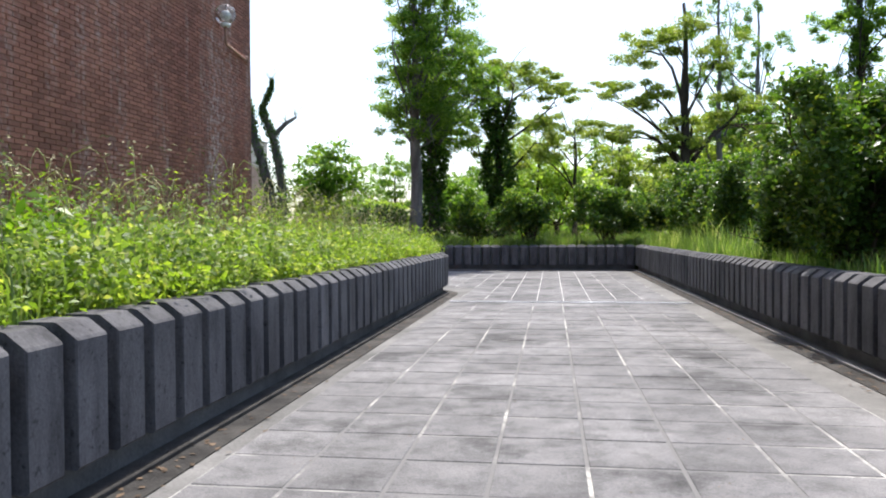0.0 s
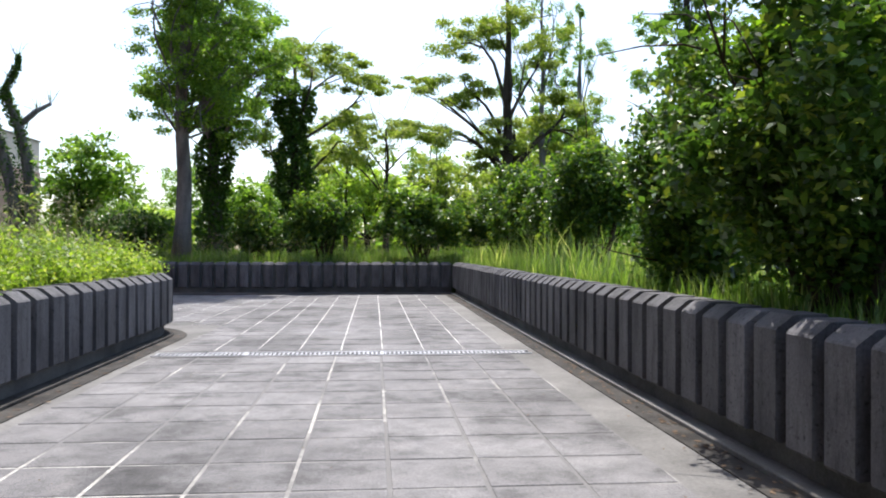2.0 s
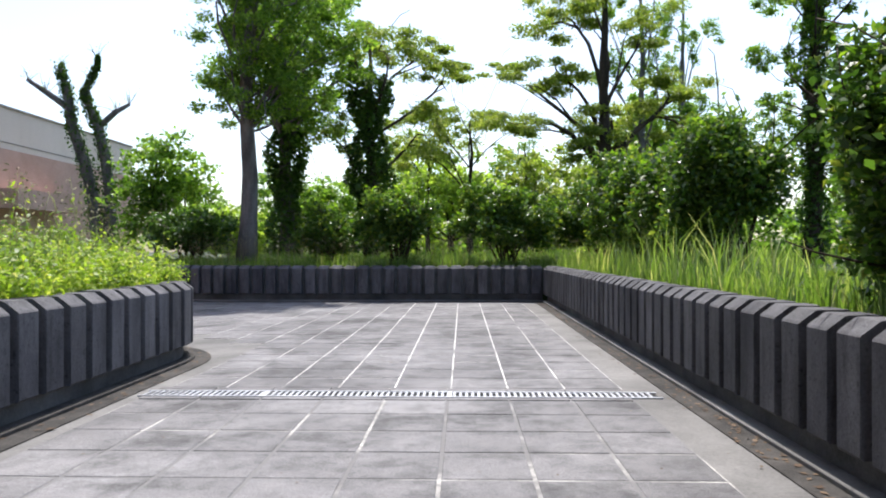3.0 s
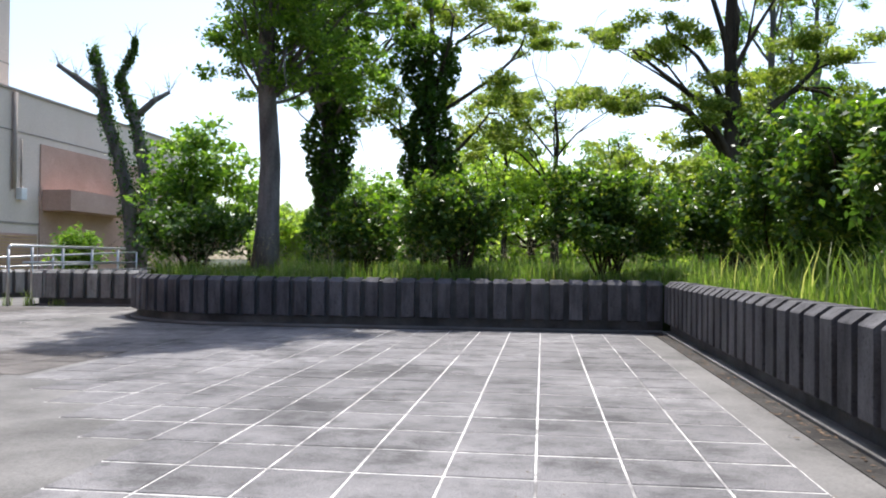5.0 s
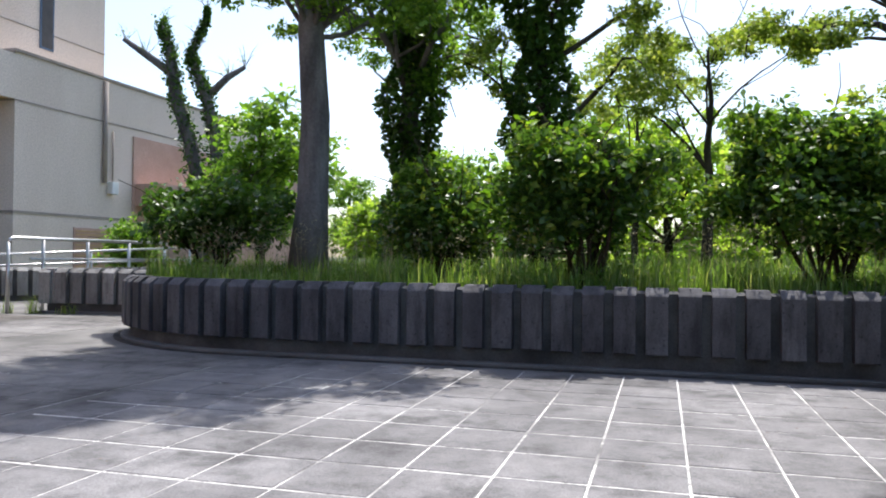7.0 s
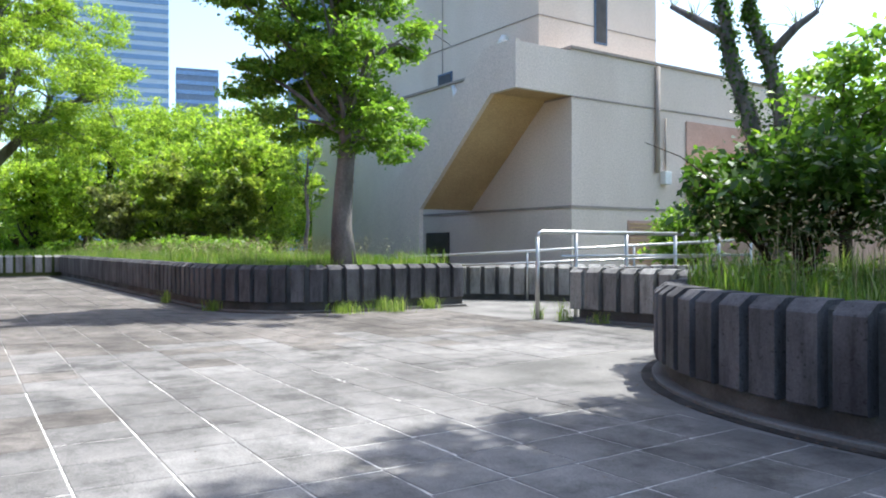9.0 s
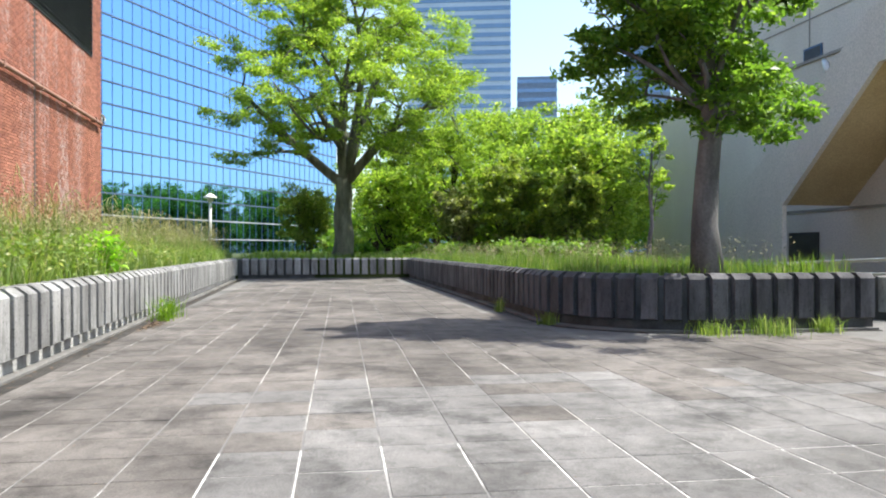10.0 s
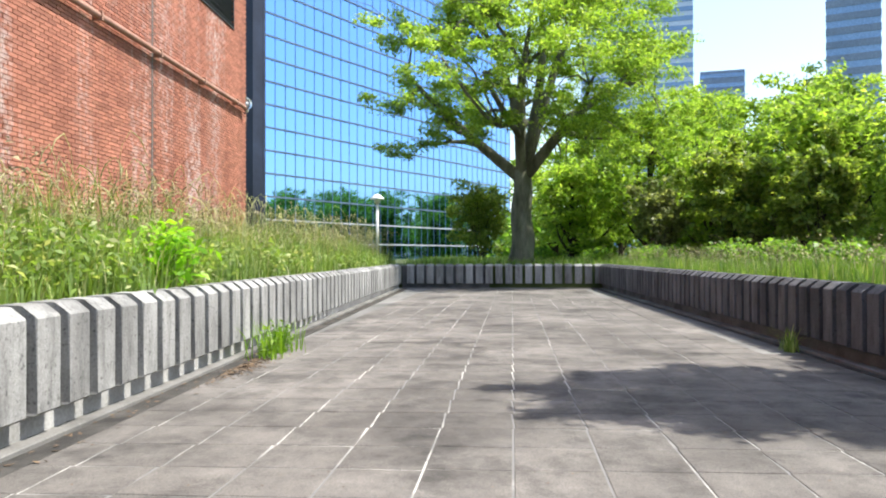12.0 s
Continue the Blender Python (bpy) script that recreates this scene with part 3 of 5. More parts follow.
def shrub(name, label, x, y, rx, ry, z_low, z_high, count, seed, leaf=None, size=0.085, stems=7, young=0.12, group="", category="shrub", z0=SOIL_Z):
    """A many-stemmed shrub: bare stems below, a lumpy dense crown of glossy leaves, young shoots on top."""
    rng = np.random.default_rng(seed)
    ob = thing(name, label, category, (x, y, z0), group)
    zc, rz = (z_low + z_high) / 2 - z0, (z_high - z_low) / 2
    for _ in range(stems):
        a = (rng.uniform(-0.3, 0.3) * min(rx, 0.8), rng.uniform(-0.3, 0.3) * min(ry, 0.8), -0.05)
        b = (rng.uniform(-0.75, 0.75) * rx, rng.uniform(-0.75, 0.75) * ry, zc + rng.uniform(0.0, 0.7) * rz)
        p, rr = limb(a, b, 0.032, 0.008, rng, 0.06)
        tubes = [(p, rr)]
        for _ in range(3):
            k = int(rng.integers(1, len(p)))
            tubes.append(limb(p[k], p[k] + Vector(rng.normal(size=3)) * 0.4 + Vector((0, 0, 0.4)), 0.012, 0.004, rng, 0.1, 3))
        part("stem", tubes_mesh("stem", tubes, TWIG, 5), ob)
    area = rx * ry
    subs = clump_points(rng, (0, 0, zc), (rx * 0.86, ry * 0.86, rz * 0.84), int(34 + 36 * area), 0.6, 3.2)
    pts = [clump_points(rng, s, (rng.uniform(0.25, 0.45),) * 2 + (rng.uniform(0.22, 0.36),), max(10, 2 * count // len(subs)), 0.3) for s in subs]
    allp = np.concatenate(pts)
    allp = allp[allp[:, 2] > 0.1]
    tagged(part("foliage", leaf_mesh("foliage", allp, size * 1.25, leaf or L_HEDGE, seed + 1, 0.55, 0.5), ob), kind="stuff")
    if young:
        top = allp[rng.uniform(size=len(allp)) < young * np.clip((allp[:, 2] - zc) / rz, 0, 1)]
        tagged(part("young_growth", leaf_mesh("young_growth", top + np.array([0, 0, 0.05]), size * 1.5, L_WEED, seed + 2, 0.45), ob, "bright yellow-green young shoots"), kind="stuff")
    return ob



# ---- hedges ----
HG = "clipped evergreen shrubs on the beds"
for label, x, y, rx, ry, lo, hi, n, s, stems in (
        ("tall dark evergreen shrub overhanging the parapet", 4.05, 10.35, 1.25, 1.2, 1.0, 3.15, 10500, 1, 14),
        ("upright dark evergreen shrub with bare stems", 4.1, 12.75, 0.5, 0.5, 0.75, 2.85, 5200, 2, 12),
        ("tall dark evergreen shrub set back on the bed", 5.3, 8.5, 1.2, 1.3, 1.2, 3.5, 8500, 3, 12),
        ("dark evergreen shrub above long grass", 4.7, 18.8, 0.65, 1.05, 1.4, 2.95, 5600, 4, 10),
        ("dark evergreen shrub with sunlit top", 4.75, 21.1, 0.6, 1.2, 1.35, 3.0, 5200, 15, 9),
        ("dark evergreen shrub with sunlit top", 4.7, 23.5, 0.6, 1.0, 1.3, 3.05, 5200, 16, 9),
        ("tall evergreen shrub with sunlit young leaves", 4.85, 25.9, 0.75, 0.9, 1.2, 3.6, 5600, 17, 9),
        ("broad flat-topped evergreen shrub behind the parapet", 2.3, 28.6, 1.3, 1.0, 1.2, 3.0, 7500, 6, 10),
        ("rounded evergreen shrub with open stems below", -0.62, 28.35, 1.1, 0.85, 1.45, 2.8, 6000, 7, 14),
        ("rounded evergreen shrub beside an ivy-covered trunk", -2.6, 28.75, 0.6, 0.65, 1.2, 2.4, 4000, 8, 8),
        ("broad evergreen shrub behind the parapet corner", 4.9, 29.6, 1.1, 1.0, 1.15, 3.2, 6500, 10, 8)):
    near = y < 20
    shrub("evergreen_shrub", label, x, y, rx, ry, lo, hi, n * (2 if near else 1), s, size=0.066 if near else 0.09, stems=stems, young=0.12 if near else 0.26, group=HG)
shrub("dark_shrub", "low spreading dark shrub beside the trunk", -6.45, 29.4, 1.1, 0.9, 1.3, 2.3, 3800, 9, leaf=L_IVY, young=0.02, size=0.10)

# ---- trees of the north bed ----
def spread(seed, n, lo, hi, rad, c0, c1, flat_z=0.7):
    g = np.random.default_rng(seed)
    out = []
    for i in range(n):
        a, k = 2.4 * i + g.uniform(-0.4, 0.4), (i + 0.5) / n
        z = lo + (hi - lo) * k
        d = rad * math.sin(math.pi * min(0.25 + 0.7 * k, 1)) * g.uniform(0.35, 1.0)
        s = g.uniform(c0, c1)
        out.append((d * math.cos(a), d * math.sin(a), z, s, s * flat_z))
    return out


tree("tall_tree", "tall straight tree with grey trunk and feathery leaves", -4.97, 29.65, 11.8, 0.27, [(0.8 * c[0] + 0.45, c[1], *c[2:]) for c in spread(1, 34, 5.0, 12.4, 2.1, 0.75, 1.15)] + [(2.4, 0.1, 7.2, 1.1, 0.6), (2.1, -0.7, 6.5, 0.9, 0.5), (1.8, 0.7, 8.1, 1.1, 0.7)], L_TREE, 0.13, 310, seed=11, fork=5.5, thick=0.26)
tree("ivy_tree", "tree with trunk wrapped in dark ivy", -5.1, 35.0, 9.6, 0.3, spread(2, 16, 5.4, 10.5, 2.5, 0.8, 1.3), L_TREE, 0.14, 420, seed=12, ivy=(0.0, 7.6, 0.58, 6500))
tree("ivy_tree", "tree with dense ivy column and flat pale crown", -2.1, 34.4, 7.4, 0.25, [(0.3, 0, 8.1, 1.5, 0.7), (1.8, 0.2, 7.9, 1.2, 0.6), (-1.3, 0.3, 8.3, 1.1, 0.6), (2.6, -0.2, 7.3, 0.8, 0.45), (1.6, 0.4, 5.3, 1.3, 1.0), (-0.9, 0.2, 5.2, 1.0, 0.9)], L_CAMPHOR, 0.13, 520, seed=13, ivy=(0.4, 6.4, 0.62, 6000), bark=BARK_DARK)
tree("camphor_tree", "broad pale-leaved tree with cloud-like clumps", 6.0, 35.0, 10.5, 0.3, [(-0.4, 0, 9.8, 1.5, 0.9), (-2.0, 0.2, 9.2, 1.1, 0.7), (1.6, 0.3, 9.0, 1.2, 0.7), (-2.6, 0, 7.0, 1.1, 0.6), (-1.4, 0.3, 7.3, 1.0, 0.6), (2.2, 0, 6.8, 1.3, 0.7), (0.4, 0.8, 6.0, 1.4, 0.7), (-3.1, -0.3, 5.6, 1.2, 0.6), (3.0, 0.2, 5.4, 1.1, 0.6), (-0.8, -0.5, 4.9, 1.2, 0.7)], L_CAMPHOR, 0.13, 620, seed=14, fork=4.5, bark=BARK_DARK)
tree("thin_tree", "thin many-limbed tree with flat leaf pads", 1.4, 38.5, 5.6, 0.15, [(-0.6, 0, 8.2, 1.0, 0.35), (1.2, 0, 8.4, 1.0, 0.35), (-1.8, 0, 6.6, 1.1, 0.6), (0.2, 0, 6.4, 1.2, 0.7), (-0.9, 0, 5.2, 1.3, 0.8), (2.3, 0, 6.4, 0.7, 0.4), (-2.6, 0, 5.0, 0.9, 0.6)], L_CAMPHOR, 0.13, 420, seed=15, fork=2.5, bark=BARK_DARK)
tree("poplar_tree", "slender tree with upright leafy limbs", 8.5, 40.2, 12.5, 0.2, [(-1.4 + 0.9 * (i % 4), 0.4 * (i % 3), 5.5 + 0.75 * i, 0.7, 0.9) for i in range(11)], L_TREE, 0.14, 420, seed=16, fork=3)
tree("broad_tree", "tall leafy tree behind the hedge", 12.9, 34.3, 13.0, 0.3, spread(7, 22, 3.6, 13.6, 1.7, 0.7, 1.15), L_TREE, 0.15, 330, seed=17, thick=0.25, bark=BARK_DARK, ivy=(0.0, 9.0, 0.4, 3600))
tree("poplar_tree", "slender tree with upright leafy limbs", 11.7, 45.6, 13.5, 0.2, [(-1.1 + 0.75 * (i % 4), 0.4 * (i % 3), 6.5 + 0.75 * i, 0.7, 0.9) for i in range(10)], L_TREE, 0.14, 420, seed=26, fork=4)
tree("small_tree", "small tree with bare forked stem and pale crown", -0.5, 44.0, 5.4, 0.13, [(-0.6, 0, 7.3, 1.0, 0.6), (0.5, 0.3, 7.6, 1.0, 0.6), (1.3, 0, 6.6, 0.7, 0.5), (-1.5, 0.2, 6.3, 0.8, 0.5)], L_CAMPHOR, 0.14, 420, seed=27, fork=2.6, bark=BARK_DARK)
tree("broad_tree", "leafy tree behind the hedge", 10.5, 46.0, 8.0, 0.25, spread(8, 10, 4.0, 8.0, 3.0, 1.2, 1.8), L_TREE, 0.18, 260, seed=18)

WN = "trees of the wood behind the hedges"
for i, (x, y, h, s, leaf) in enumerate(((-11.8, 40.3, 5.2, 1.0, L_TREE), (-11, 50, 2.4, 1.6, L_BRIGHT), (-6, 47, 4.2, 2.4, L_TREE), (-13.5, 56, 2.6, 1.8, L_TREE), (-1.5, 52, 7.0, 2.8, L_BRIGHT), (4.5, 50, 6.0, 2.8, L_CAMPHOR), (9, 54, 6.5, 3.0, L_BRIGHT), (15, 50, 7, 3.0, L_TREE), (20, 44, 7.0, 3.0, L_TREE), (0.5, 45, 5.0, 2.2, L_BRIGHT), (7.5, 42, 5.0, 2.2, L_CAMPHOR), (25, 52, 8, 3.2, L_TREE), (-4, 60, 8, 3.2, L_TREE), (5, 62, 8, 3.4, L_TREE), (14, 62, 8.5, 3.4, L_TREE), (-22, 72, 7, 3.5, L_TREE), (-14, 70, 8, 3.5, L_TREE), (-84, 52, 12, 4.5, L_TREE), (-93, 50, 13, 4.5, L_TREE), (-102, 56, 14, 5, L_TREE), (-88, 62, 14, 5, L_TREE), (-112, 60, 14, 5, L_TREE), (-98, 70, 15, 5, L_TREE), (-120, 70, 15, 5, L_TREE), (-78, 60, 12, 4.5, L_TREE), (-90, 44, 11, 4.5, L_TREE), (-97, 47, 12, 4.5, L_TREE), (-107, 50, 13, 5, L_TREE), (-82, 45, 10, 4, L_TREE), (-118, 54, 13, 5, L_TREE))):
    h *= 1 if x > -70 else 0.72
    tree("wood_tree", "leafy green tree of the wood behind the hedges", x, y, h, 0.16, spread(60 + i, 12 if x > -70 else 18, 1.9 if x > -70 else 0.8, h, s, 1.1 if x > -70 else 1.6, 1.8 if x > -70 else 2.6, 0.75), leaf, 0.28 if x > -70 else 0.42, 62 if x > -70 else 30, seed=60 + i, z0=-0.05 if x < -7.6 else SOIL_Z, fork=1.4, group=WN, bark=BARK_DARK, twigs=1)

# low far woods that close the view behind the trees
def far_woods(name, label, x0, y0, x1, y1, n, seed):
    g = np.random.default_rng(seed)
    t, d = g.uniform(0, 1, n), g.normal(0, 2.2, n)
    lx, ly = x1 - x0, y1 - y0
    l = math.hypot(lx, ly)
    u = t * l
    top = 4.6 + 1.3 * np.sin(u * 0.33 + seed) + 0.9 * np.sin(u * 0.81) + 0.5 * np.sin(u * 1.9)
    z = top * g.uniform(0, 1, n) ** 0.8 + g.normal(0, 0.2, n)
    p = np.column_stack([x0 + lx * t - ly / l * d, y0 + ly * t + lx / l * d, np.clip(z, 0.0, None)])
    return tagged(new(name, leaf_mesh(name, p, 0.75, L_TREE, seed, 0.6)), label, "woods", kind="stuff")


far_woods("far_woods", "low green woods far behind the hedges", -6, 84, 75, 60, 15000, 901)
far_woods("far_woods", "low green woods far beside the hedges", 64, 70, 62, -14, 13000, 902)
far_woods("far_woods", "low green woods behind the lawn trees", -74, 25, -64, 47, 7000, 903)

# two-pronged pollard with ivy
pollard = thing("pollard_tree", "leafless forked pollard tree wrapped in ivy", "tree", (-15.9, 43.6, -0.05))
def lean_to(points):
    return [(0.9 * d, 0.42 * d, z + 0.05) for d, z in points]


PRONGS = [(lean_to([(0.1, 0), (-0.05, 2.4), (-0.2, 3.75), (-0.55, 5.3), (-1.1, 7.0), (-1.3, 8.6), (-1.65, 9.7)]), [0.34, 0.3, 0.28, 0.26, 0.24, 0.18, 0.07]),
          (lean_to([(-1.2, 7.8), (-2.2, 8.5), (-2.95, 9.0)]), [0.16, 0.13, 0.08]),
          (lean_to([(0.2, 0.2), (0.5, 2.4), (0.55, 3.75), (0.33, 5.5), (0.0, 7.0), (-0.44, 8.1), (-0.6, 8.6), (-0.07, 9.7), (0.0, 10.3)]), [0.3, 0.28, 0.26, 0.24, 0.21, 0.17, 0.13, 0.08, 0.04]),
          (lean_to([(0.0, 7.0), (0.77, 7.8), (1.38, 8.2)]), [0.16, 0.13, 0.08])]
part("trunk", tubes_mesh("trunk", PRONGS[:1] + PRONGS[2:3], BARK, 10), pollard)
for prong in (PRONGS[1], PRONGS[3]):
    part("limb", tubes_mesh("limb", [prong], BARK, 8), pollard)
g = np.random.default_rng(5)
IV = []
for line, rad in (PRONGS[0], PRONGS[2]):
    for i in range(len(line) - 1):
        k = g.uniform(size=(420, 1))
        p = np.array(line[i]) * (1 - k) + np.array(line[i + 1]) * k
        d = g.normal(size=(420, 3))
        d /= np.linalg.norm(d, axis=1)[:, None]
        IV.append(p + d * rad[i] * g.uniform(0.8, 1.8, (420, 1)))
part("ivy", leaf_mesh("ivy", np.concatenate(IV), 0.15, L_IVY, 6, 0.7), pollard)
for k, (d, z) in enumerate(((-1.6, 9.6), (-1.4, 9.0), (-2.9, 8.95), (-2.2, 8.5), (0.0, 10.2), (-0.3, 9.2), (1.35, 8.2), (0.8, 7.8), (-1.25, 8.2), (-0.5, 8.4))):
    base = Vector((0.9 * d, 0.42 * d, z))
    shoots = [limb(base, base + Vector((g.normal(0, 0.35), g.normal(0, 0.2), g.uniform(0.3, 0.9))), 0.02, 0.005, g, 0.05, 3) for _ in range(6)]
    tagged(part("shoot", tubes_mesh("shoot", shoots, BARK, 4), pollard), kind="stuff")
    tagged(part("sprout", leaf_mesh("sprout", clump_points(g, tuple(base + Vector((0, 0, 0.3))), (0.4, 0.3, 0.4), 26, 0.2), 0.09, L_TREE, 700 + k), pollard), kind="stuff")


# ---- trees of the west beds ----
tree("shade_tree", "leafy shade tree on the corner bed", -15.7, 29.1, 7.6, 0.22, [(0.9 * c[0] - 0.55, c[1], *c[2:]) for c in spread(21, 30, 3.3, 8.6, 2.3, 0.8, 1.2, 0.55)], L_TREE, 0.13, 480, seed=21, fork=3.8, twigs=1, thick=0.36)
tree("keyaki_tree", "broad spreading tree with forked limbs and young leaves", -41.0, 24.6, 3.9, 0.50, [c for c in spread(22, 62, 5.0, 14.4, 6.4, 1.2, 1.9, 0.55) if c[2] > 9.5 or math.hypot(c[0], c[1]) > 3.2], L_BRIGHT, 0.15, 270, seed=22, fork=2.6, twigs=3, bark=BARK_MOSSY,
     majors=((0.5, -4.6, 7.6), (-0.8, -1.9, 10.4), (0.6, 0.5, 11.6), (-0.5, 2.4, 10.2), (0.3, 4.8, 7.2), (2.7, 0.2, 9.0), (-2.6, 0.4, 9.4)))
W = "young green trees behind the lawn"
for i, (x, y, h, s) in enumerate(((-47, 31, 8, 2.6), (-52, 35, 9.5, 3.0), (-48, 39, 9.5, 2.8), (-42, 36, 8.0, 2.6), (-56, 30, 9, 3.0), (-60, 37, 11, 3.3), (-56, 42, 10, 2.6), (-38, 35.3, 6.5, 2.0), (-66, 33, 11, 3.2), (-58, 45, 12, 3.4), (-44, 33, 6.0, 2.3), (-54, 40, 10, 3.0), (-49, 27.5, 5.5, 2.2), (-62, 28, 8.5, 3.0), (-70, 42, 13, 3.5), (-47.5, 35, 6.5, 2.4))):
    tree("young_tree", "bright green young-leaved tree behind the lawn", x, y, h, 0.2, spread(40 + i, 13, 2.2, h, s, 1.2, 1.9, 0.75), L_BRIGHT, 0.25, 75, seed=40 + i, z0=-0.05, fork=1.8, group=W, bark=BARK_DARK)
tree("young_tree", "thin young tree beside the beige building", -33.0, 36.2, 5.2, 0.12, spread(57, 8, 3.6, 6.6, 0.9, 0.45, 0.75), L_BRIGHT, 0.16, 200, seed=57, z0=-0.05, fork=2.5, group=W, thick=0.35)
shrub("grey_shrub", "greyish broadleaf shrub at the lawn's edge", -38.5, 32.0, 1.7, 1.5, 1.6, 5.4, 5000, 31, leaf=L_CAMPHOR, size=0.16, young=0)
shrub("grey_shrub", "dark broadleaf shrub at the lawn's edge", -35.6, 34.0, 1.2, 1.2, 1.4, 5.0, 4000, 32, leaf=L_CAMPHOR, size=0.16, young=0)
for x, y, hi, s in ((-43.0, 30.6, 4.6, 34), (-39.5, 33.2, 4.6, 35)):
    shrub("grey_shrub", "pale greyish broadleaf shrub before the woods", x, y, 1.3, 1.2, 1.5, hi, 3200, s, leaf=L_GREY, size=0.14, young=0)
shrub("reddish_shrub", "yellow-tinged shrub beside the large tree", -45.5, 22.9, 1.5, 1.4, 1.2, 4.6, 4500, 33, leaf=L_CAMPHOR, size=0.13, young=0)

for i, (x, y, rx, ry, hi) in enumerate(((-44.5, 28.2, 1.6, 0.8, 1.9), (-40.8, 29.6, 1.5, 0.9, 2.2), (-37.6, 29.4, 1.0, 0.8, 1.9), (-35.0, 31.0, 1.4, 0.9, 2.3), (-31.5, 31.0, 1.3, 0.8, 2.2), (-48.5, 25.8, 1.6, 0.9, 2.0), (-27.5, 31.1, 1.3, 0.8, 2.1))):
    shrub("lawn_shrub", "low green shrub at the lawn's edge", x, y, rx * 0.8, ry * 0.8, 0.85, 0.85 + (hi - 0.9) * 0.42, 1300, 80 + i, leaf=L_TREE, size=0.13, stems=5, young=0, group="low shrubs at the lawn's edge")

shrub("ramp_shrub", "small leafy shrub beyond the side ramp", -15.0, 38.4, 0.8, 0.8, 0.7, 2.2, 1500, 95, leaf=L_TREE, size=0.11, young=0.05, z0=-0.06)

# ---- grass and weeds ----
def scatter(seed, n, x0, y0, x1, y1, keep):
    r = np.random.default_rng(seed)
    p = np.column_stack([r.uniform(x0, x1, n), r.uniform(y0, y1, n)])
    return p[keep(p)]


def stuff(name, me, label, category):
    return tagged(new(name, me), label, category, kind="stuff")


def in_south(p):
    x, y = p[:, 0], p[:, 1]
    corner = (x > -6.0) & (x + y > 14.68)
    house = (x > BX0) & (x < BX1) & (y < BY)
    return (x < RAMP_L - 0.28) & (y < SW_Y - 0.28) & ~corner & ~house


def in_north(p):
    x, y = p[:, 0], p[:, 1]
    corner = (x < -4.6) & (y < ISLE_Y + 3.3) & (np.hypot(x + 4.6, y - ISLE_Y - 3.3) > 3.0)
    return ((x > RAMP_R + 0.28) | (y > ISLE_Y + 0.28)) & (x > -7.6) & ~corner


def in_west(p):
    x, y = p[:, 0], p[:, 1]
    corner = (x > -17.4) & (y < 29.15) & (np.hypot(x + 17.4, y - 29.15) > 2.0)
    return (((x < BACK_X - 0.28) & (y > SW_Y)) | ((y > NW_Y + 0.5) & (x < -15.4))) & ~corner & (y < 31.5)


def grass(name, label, seed, n, box, keep, h0, h1, width, lean, mat, patch=0.5):
    p = scatter(seed, n, *box, keep)
    r = np.random.default_rng(seed + 1)
    lump = 0.5 + 0.5 * np.sin(p[:, 0] * 1.3 + 2 * np.sin(p[:, 1] * 0.7)) * np.cos(p[:, 1] * 1.1 + p[:, 0] * 0.4)
    edge = np.clip(np.maximum(RAMP_L - p[:, 0], -99) if box[3] < 26 and box[0] > -15 else 9 + 0 * p[:, 0], 0, 9)
    edge = np.minimum(edge, SW_Y - p[:, 1]) if box[3] < 26 and box[2] < 0 else 9 + 0 * p[:, 0]
    h = (h0 + (h1 - h0) * r.uniform(size=len(p)) ** 1.4) * (1 - patch + patch * lump * 1.4) * np.clip(0.35 + 0.45 * edge, 0.35, 1)
    return stuff(name, blades_mesh(name, p, np.full(len(p), SOIL_Z - 0.01), h, width, lean, mat, seed + 2), label, "grass")


grass("tall_grass", "tall unmown green grass and weeds", 100, 36000, (-8, 1, -2.2, 20), in_south, 0.2, 0.85, 0.006, 0.6, L_GRASS)
grass("tall_grass", "tall unmown green grass and weeds", 103, 60000, (-38, 16.2, -8, 20), in_south, 0.36, 1.35, 0.008, 0.6, L_GRASS)
grass("tall_grass", "long green grass behind the parapet", 106, 34000, (-7.8, 27, 9, 33), in_north, 0.12, 0.5, 0.006, 0.5, L_LAWN)
grass("tall_grass", "long green grass under the hedge", 109, 3200, (3.2, 14.2, 6.0, 27), in_north, 0.25, 0.95, 0.008, 0.6, L_GRASS, 0.8)
grass("rough_grass", "rough green grass under the hedge", 124, 12000, (3.2, 14.2, 6.5, 27), in_north, 0.1, 0.42, 0.007, 0.55, L_LAWN, 0.7)
grass("short_grass", "short grass under the overhanging shrubs", 121, 15000, (3.2, 3, 7.5, 14.4), in_north, 0.08, 0.4, 0.007, 0.55, L_LAWN, 0.6)
grass("rough_grass", "rough green grass under trees", 112, 22000, (-8, 33, 24, 60), in_north, 0.2, 0.7, 0.02, 0.5, L_LAWN)
grass("lawn_grass", "mown grass with pale seed stalks", 115, 45000, (-38, 27, -15, 32), in_west, 0.08, 0.42, 0.006, 0.4, L_LAWN)
grass("lawn_grass", "mown grass under the spreading tree", 118, 26000, (-58, 20, -37, 32), in_west, 0.1, 0.45, 0.011, 0.4, L_LAWN)


